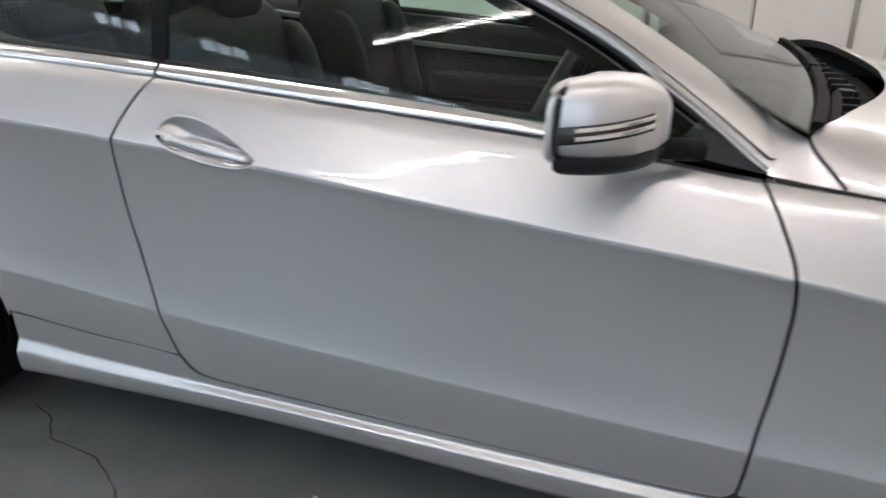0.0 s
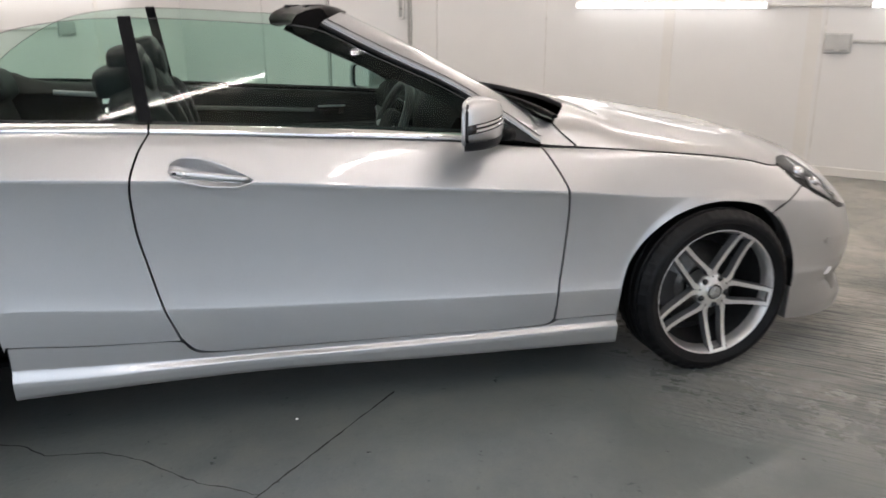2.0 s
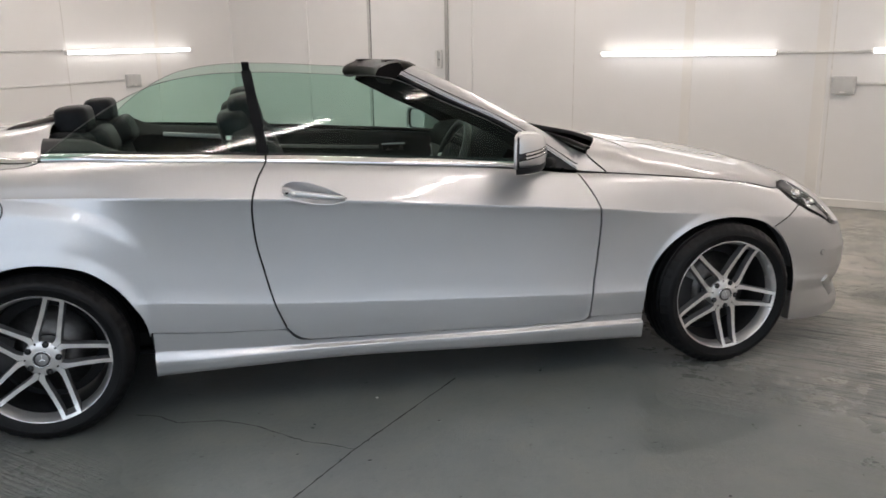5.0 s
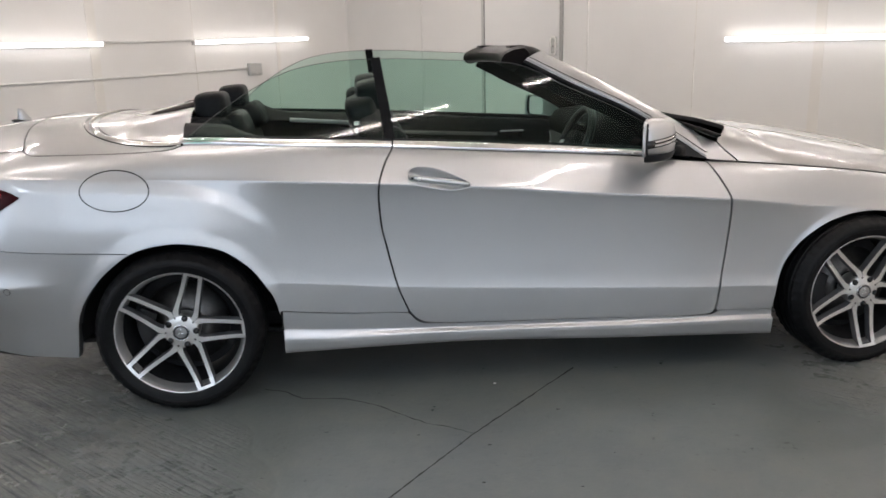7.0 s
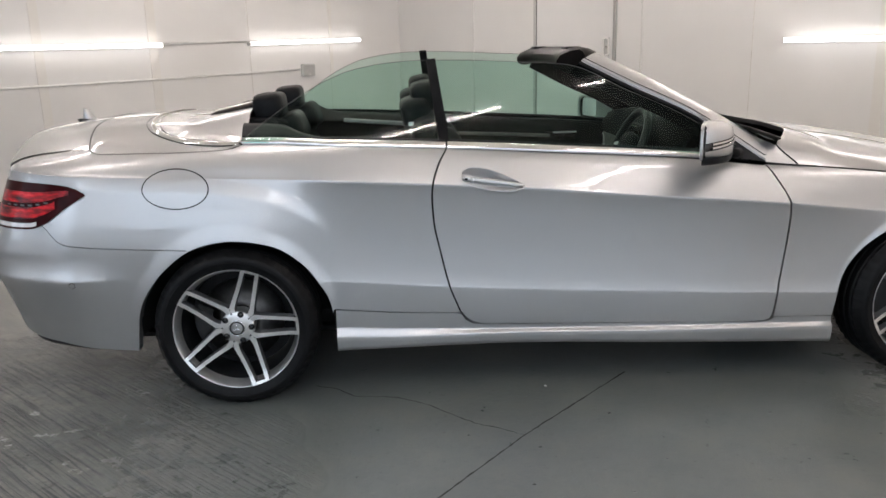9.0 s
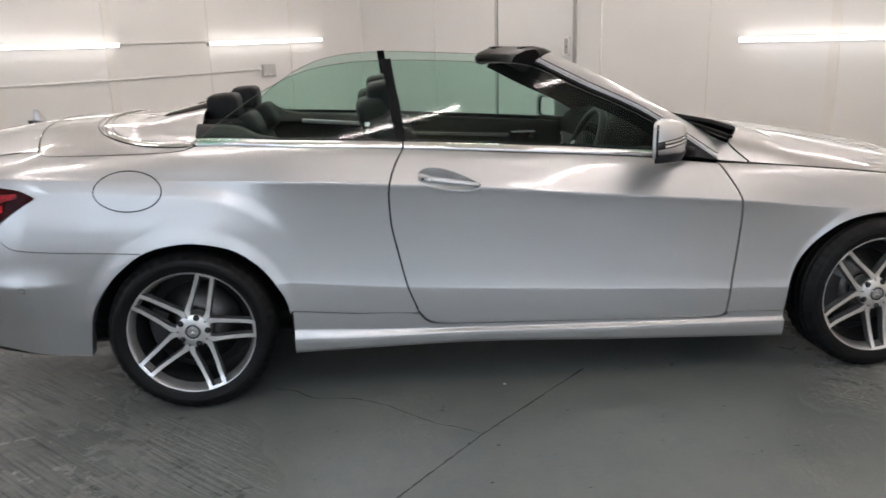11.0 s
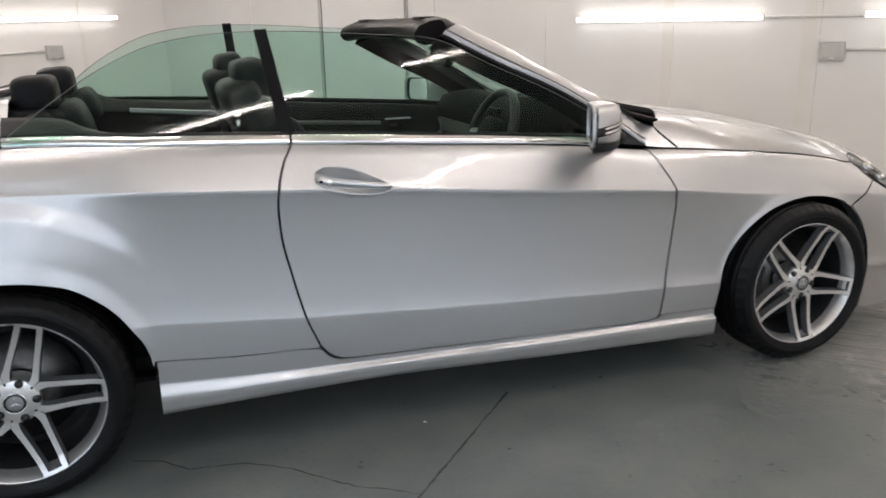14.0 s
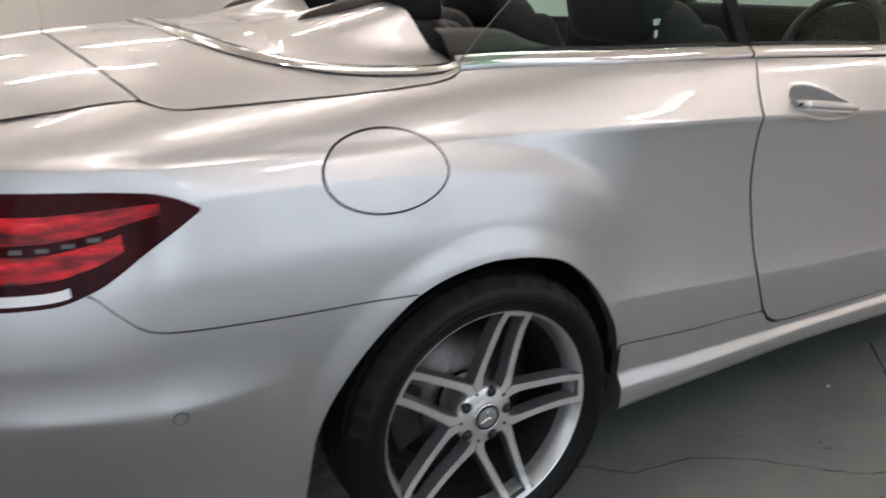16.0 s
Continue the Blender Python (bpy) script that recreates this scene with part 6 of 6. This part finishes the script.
def cabin_side(side):
    """Inner door and rear trim: a padded ledge under the window and a panel below it."""
    for name, x0, x1, owner, mat in (("door_lining", -0.53, 0.66, DOORS[side], TRIM), ("rear_side_lining", -1.34, -0.545, CAR, TRIM)):
        verts, faces = [], []
        xs = span(x0, x1, 0.04)
        for x in xs:
            zb = Z_BELT(x)
            yb = body_y(x, zb)
            top = ((yb - 0.010, zb - 0.004), (yb - 0.030, zb + 0.006), (yb - 0.075, zb + 0.004)) if name == "door_lining" else ((yb - 0.10, zb - 0.01), (yb - 0.101, zb - 0.015), (yb - 0.102, zb - 0.02))
            for y, z in top + ((yb - 0.100, zb - 0.03), (yb - 0.095, 0.74), (yb - 0.125, 0.70), (yb - 0.11, 0.45), (yb - 0.10, 0.33)):
                verts.append((x, -side * y, z))
        m = 8
        for i in range(len(xs) - 1):
            for j in range(m - 1):
                q = (i * m + j, i * m + j + 1, (i + 1) * m + j + 1, (i + 1) * m + j)
                faces.append(q if side > 0 else q[::-1])
        lining = mesh_ob(name, verts, faces, mat, owner, True, "black inner side lining")
        if name == "door_lining":
            part("armrest", box_bm(-0.35, 0.40, -side * 0.55 - 0.06, -side * 0.55 + 0.06, 0.72, 0.80, 0.02), LEATHER, lining, "padded black armrest")
            y = -side * 0.592
            part("pull_cup", box_bm(0.12, 0.24, y - 0.006, y + 0.006, 0.838, 0.878, 0.004), GLOSSBLACK, lining)
            part("pull_trim", box_bm(0.115, 0.245, y + side * 0.004 - 0.004, y + side * 0.004 + 0.004, 0.874, 0.882, 0.002), SATIN, lining)
            line = [Vector((x, -side * 0.606, 0.893 - 0.055 * (x + 0.5))) for x in span(-0.5, 0.10, 0.1)]
            ribbon("trim_strip", line, 0.009, 0.004, (0, 0, 1), GREYTRIM, lining, "dark satin trim strip")
            soft("door_speaker", (0.50, -side * 0.61, 0.925), (0.05, 0.02, 0.04), GLOSSBLACK, lining, "small black corner speaker", 0.7)
        else:
            verts, faces = [], []
            xs = span(-1.338, -0.556, 0.02)
            for x in xs:
                zb, h = Z_BELT(x), SHELF_RISE(x)
                yb = body_y(x, zb)
                for y, z in ((yb - 0.008, zb - 0.006), (yb - 0.022, zb + 0.25 * h + 0.004), (yb - 0.055, zb + 0.75 * h + 0.004), (yb - 0.085, zb + h), (yb - 0.105, zb + h - 0.012), (yb - 0.108, zb - 0.03)):
                    verts.append((x, -side * y, z))
            for i in range(len(xs) - 1):
                for j in range(5):
                    q = (i * 6 + j, i * 6 + j + 1, i * 6 + 7 + j, i * 6 + 6 + j)
                    faces.append(q if side > 0 else q[::-1])
            mesh_ob("shelf_trim", verts, faces, SHELF, lining, True, "grey padded ledge under the rear side window")
            line = [Vector((x, -side * 0.588, 0.978 - 0.083 * (x + 1.03))) for x in span(-1.03, -0.565, 0.06)]
            ribbon("trim_strip", line, 0.011, 0.005, (0, 0, 1), SATIN, lining, "bright satin trim strip")


for side in (1, -1):
    cabin_side(side)


def front_seat(side):
    s = new("front_seat")
    s.parent = CAR
    y = -side * 0.36
    soft("cushion", (-0.20, y, 0.52), (0.56, 0.50, 0.20), LEATHER, s, "black leather seat cushion", 0.5, -6)
    back = soft("backrest", (-0.555, y, 0.80), (0.17, 0.50, 0.62), LEATHER, s, "black leather seat back", 0.5, -13)
    for e in (1, -1):
        soft("bolster", (-0.50, y + e * 0.205, 0.78), (0.17, 0.10, 0.52), LEATHER, back, "", 0.6, -13)
    soft("shoulder_pad", (-0.648, y, 1.075), (0.135, 0.345, 0.165), LEATHER, back, "", 0.5, -14)
    soft("headrest", (-0.612, y, 1.135), (0.118, 0.265, 0.165), LEATHER, s, "black leather headrest", 0.5, -10)
    soft("headrest_pad", (-0.575, y, 1.120), (0.075, 0.22, 0.13), LEATHER, s, "", 0.6, -10)
    if side > 0:
        for x, z, w, h in ((-0.672, 1.051, 0.030, 0.015), (-0.662, 1.022, 0.040, 0.018)):
            part("seat_tag", box_bm(x - w / 2, x + w / 2, y - 0.1765, y - 0.1725, z - h / 2, z + h / 2, 0.001), WHITEPLASTIC, s, "small pale tag on the seat's side")


def rear_seat(side):
    s = new("rear_seat")
    s.parent = CAR
    y = -side * 0.315
    soft("cushion", (-0.95, y, 0.55), (0.46, 0.48, 0.22), LEATHER, s, "black leather rear cushion", 0.5)
    soft("backrest", (-1.215, y, 0.83), (0.16, 0.48, 0.52), LEATHER, s, "black leather rear seat back", 0.5, -16)
    soft("shoulder", (-1.262, y, 1.040), (0.20, 0.30, 0.095), LEATHER, s, "black headrest base", 0.5, 4)
    soft("headrest", (-1.272, y, 1.122), (0.130, 0.215, 0.120), LEATHER, s, "black leather rear headrest", 0.45, -3)
    soft("bolster", (-1.175, y + side * 0.02, 1.035), (0.10, 0.30, 0.13), LEATHER, s, "", 0.6, -20)
    # fairing strip on the roof lid behind the headrest
    verts, faces, n = [], [], 14
    for k in range(n + 1):
        x = -1.545 + 0.210 * k / n
        w = 0.004 + 0.034 * ease(-1.57, -1.42, x)
        z = 1.082 + 0.048 * (x + 1.545) / 0.21
        for a, b in ((-1, -0.004), (-0.9, 0.010), (-0.4, 0.017), (0.4, 0.017), (0.9, 0.010), (1, -0.004)):
            verts.append((x, y + w * a, z + b * ease(-1.56, -1.50, x)))
    for k in range(n):
        faces += [(6 * k + q, 6 * k + (q + 1) % 6, 6 * k + 6 + (q + 1) % 6, 6 * k + 6 + q) for q in range(6)]
    faces += [tuple(range(6)), tuple(6 * n + q for q in range(6))]
    mesh_ob("fairing_strip", verts, faces, STRIP, CAR, True, "brown-black fairing strip behind a headrest")



for side in (1, -1):
    front_seat(side)
    rear_seat(side)
part("rear_bulkhead", box_bm(-1.36, -1.33, -0.66, 0.66, 0.40, 0.995, 0.01), TRIM, CAR, "dark panel behind the rear seats")


def dashboard():
    sec = ((0.86, 0.925), (0.70, 0.972), (0.54, 1.012), (0.44, 1.003), (0.40, 0.945), (0.41, 0.86), (0.46, 0.80), (0.44, 0.72), (0.50, 0.60), (0.90, 0.55))
    verts, faces, n, m = [], [], 24, len(sec)
    for i in range(n + 1):
        y = -0.66 + 1.32 * i / n
        hump = 0.035 * math.exp(-((y + 0.36) / 0.16) ** 2)
        for k, (x, z) in enumerate(sec):
            verts.append((x - (0.03 * math.exp(-((y + 0.36) / 0.16) ** 2) if 1 < k < 6 else 0), y, z + (hump if 1 < k < 4 else 0) - 0.10 * ease(0.5, 0.68, abs(y)) * (1 if k < 3 else 0.3)))
    for i in range(n):
        for j in range(m - 1):
            faces.append((i * m + j, (i + 1) * m + j, (i + 1) * m + j + 1, i * m + j + 1))
    dash = mesh_ob("dashboard", verts, faces, DASHMAT, CAR, True, "black dashboard with a raised instrument cowl")
    part("screen", box_bm(0.385, 0.40, -0.13, 0.09, 0.875, 0.965, 0.004), GLOSSBLACK, dash, "dark glossy centre screen")
    part("screen_bezel", box_bm(0.390, 0.42, -0.14, 0.10, 0.865, 0.975, 0.004), TRIM, dash)
    line = [Vector((0.402, y, 0.845)) for y in span(0.12, 0.60, 0.06)]
    ribbon("dash_strip", line, 0.03, 0.005, (0, 0, 1), GREYTRIM, dash, "grey trim band across the dashboard")
    for y in (-0.60, -0.17, 0.13, 0.60):
        v, f = revolve([(0.030, 0.0), (0.034, 0.006), (0.038, 0.0), (0.030, -0.004)], 24)
        mesh_ob("air_vent", [(0.398 + yy, y + x, 0.83 + z) for x, yy, z in v], f, SATIN, dash, True, "round silver-ringed air vent")
    part("centre_console", box_bm(-0.45, 0.45, -0.12, 0.12, 0.40, 0.68, 0.03), TRIM, CAR, "black centre console")


def steering_wheel():
    s = new("steering_wheel")
    s.parent = CAR
    m = Matrix.Translation((0.262, -0.36, 0.900)) @ Matrix.Rotation(radians(-66), 4, "Y")
    n = 48
    v, f = tube_mesh([(0.178 * math.cos(2 * math.pi * k / n), 0.178 * math.sin(2 * math.pi * k / n), 0) for k in range(n + 1)], 0.0165, 12, False)
    mesh_ob("wheel_rim", [m @ Vector(p) for p in v], f, WHEELSKIN, s, True, "black leather steering wheel rim")
    v, f = superbox(0, 0, 0.0, 0.15, 0.17, 0.06, 0.6)
    mesh_ob("wheel_boss", [m @ Vector(p) for p in v], f, TRIM, s, True, "black airbag boss")
    for a in (90, -90, 180):
        c, t = math.cos(radians(a)), math.sin(radians(a))
        v, f = tube_mesh([m @ Vector((0.06 * c, 0.06 * t, 0)), m @ Vector((0.17 * c, 0.17 * t, 0))], [0.024, 0.014], 8)
        mesh_ob("wheel_spoke", v, f, SATIN, s)
    v, f = tube_mesh([m @ Vector((0, 0, -0.02)), m @ Vector((0, 0, -0.2))], 0.04, 12)
    mesh_ob("steering_column", v, f, TRIM, s)


dashboard()
steering_wheel()
RVM = soft("interior_mirror", (0.205, 0.0, 1.190), (0.045, 0.23, 0.085), GLOSSBLACK, CAR, "black interior rear-view mirror", 0.5, 10)
cylinder("mirror_stem", (0.215, 0, 1.22), (0.225, 0, 1.262), 0.012, BLACK, RVM, 12)

# ---- cowl, wipers, antenna ----
verts, faces = [], []
for i in range(41):
    t = -1 + 2 * i / 40
    k = 1 - t * t
    y = -0.665 * t
    gx, rx = 0.782 + 0.055 * k, hood_at(HOOD_REAR(0.88 * abs(t)), 0.88 * t).x
    dip = 0.05 * min(1.0, (rx - gx) / 0.06)
    for f, dz in ((-0.06, 0.004), (0.0, 0.0), (0.12, -0.6 * dip), (0.35, -dip), (0.75, -dip), (1.0, -0.5 * dip - 0.012), (1.08, -0.5 * dip - 0.025)):
        verts.append((gx + (rx - gx) * f, y, 0.9485 + 0.008 * k + dz))
for i in range(40):
    faces += [(7 * i + j, 7 * i + j + 1, 7 * i + 8 + j, 7 * i + 7 + j) for j in range(6)]
COWL = mesh_ob("wiper_cowl", verts, faces, DASHMAT, CAR, True, "black plastic cowl under the windscreen")
for y0, y1 in ((-0.655, 0.0), (0.03, 0.62)):
    edge = lambda y: 0.782 + 0.055 * (1 - (y / 0.70) ** 2)
    run = span(y0, y1, 0.07)
    ribbon("wiper_blade", [Vector((edge(y) + 0.008, y, 0.961 + 0.006 * (1 - (y / 0.70) ** 2))) for y in run], 0.006, 0.010, (0, 0, 1), DASHMAT, COWL, "black wiper blade")
    ribbon("wiper_arm", [Vector((edge(y) + 0.030 + 0.03 * (y - y0), y, 0.944)) for y in run[1:-3]], 0.009, 0.006, (1, 0, 0), DASHMAT, COWL, "black wiper arm at rest")
    cylinder("wiper_pivot", (edge(y1) + 0.065, y1 - 0.16, 0.925), (edge(y1) + 0.065, y1 - 0.16, 0.946), 0.017, BLACK, COWL, 14)
for k in range(13):
    y = -0.54 + 0.09 * k
    x0 = 0.835 + 0.055 * (1 - (y / 0.70) ** 2)
    part("cowl_rib", box_bm(x0, x0 + 0.055 - 0.05 * abs(y), y - 0.005, y + 0.005, 0.900, 0.932, 0.002), BLACK, COWL)

fin = bmesh.new()
rows = []
for k, (x0, x1, h, z) in enumerate(((-2.190, -2.105, 0.013, 0.0), (-2.188, -2.122, 0.010, 0.014), (-2.184, -2.136, 0.008, 0.030), (-2.180, -2.148, 0.006, 0.048), (-2.178, -2.158, 0.003, 0.062))):
    zb = DECK_C(-2.15) - 0.004 + z
    rows.append([fin.verts.new(p) for p in ((x0, 0, zb), ((x0 + x1) / 2 - 0.01, -h, zb), (x1, 0, zb), ((x0 + x1) / 2 - 0.01, h, zb))])
for a, b in zip(rows, rows[1:]):
    for i in range(4):
        fin.faces.new((a[i], a[(i + 1) % 4], b[(i + 1) % 4], b[i]))
fin.faces.new(rows[-1])
aerial = part("roof_aerial", fin, PAINT, CAR, "silver fin aerial on the boot lid", True)
soft("aerial_foot", (-2.135, 0, DECK_C(-2.15) - 0.001), (0.150, 0.05, 0.016), BLACK, aerial, "black rubber foot", 0.7, 6)
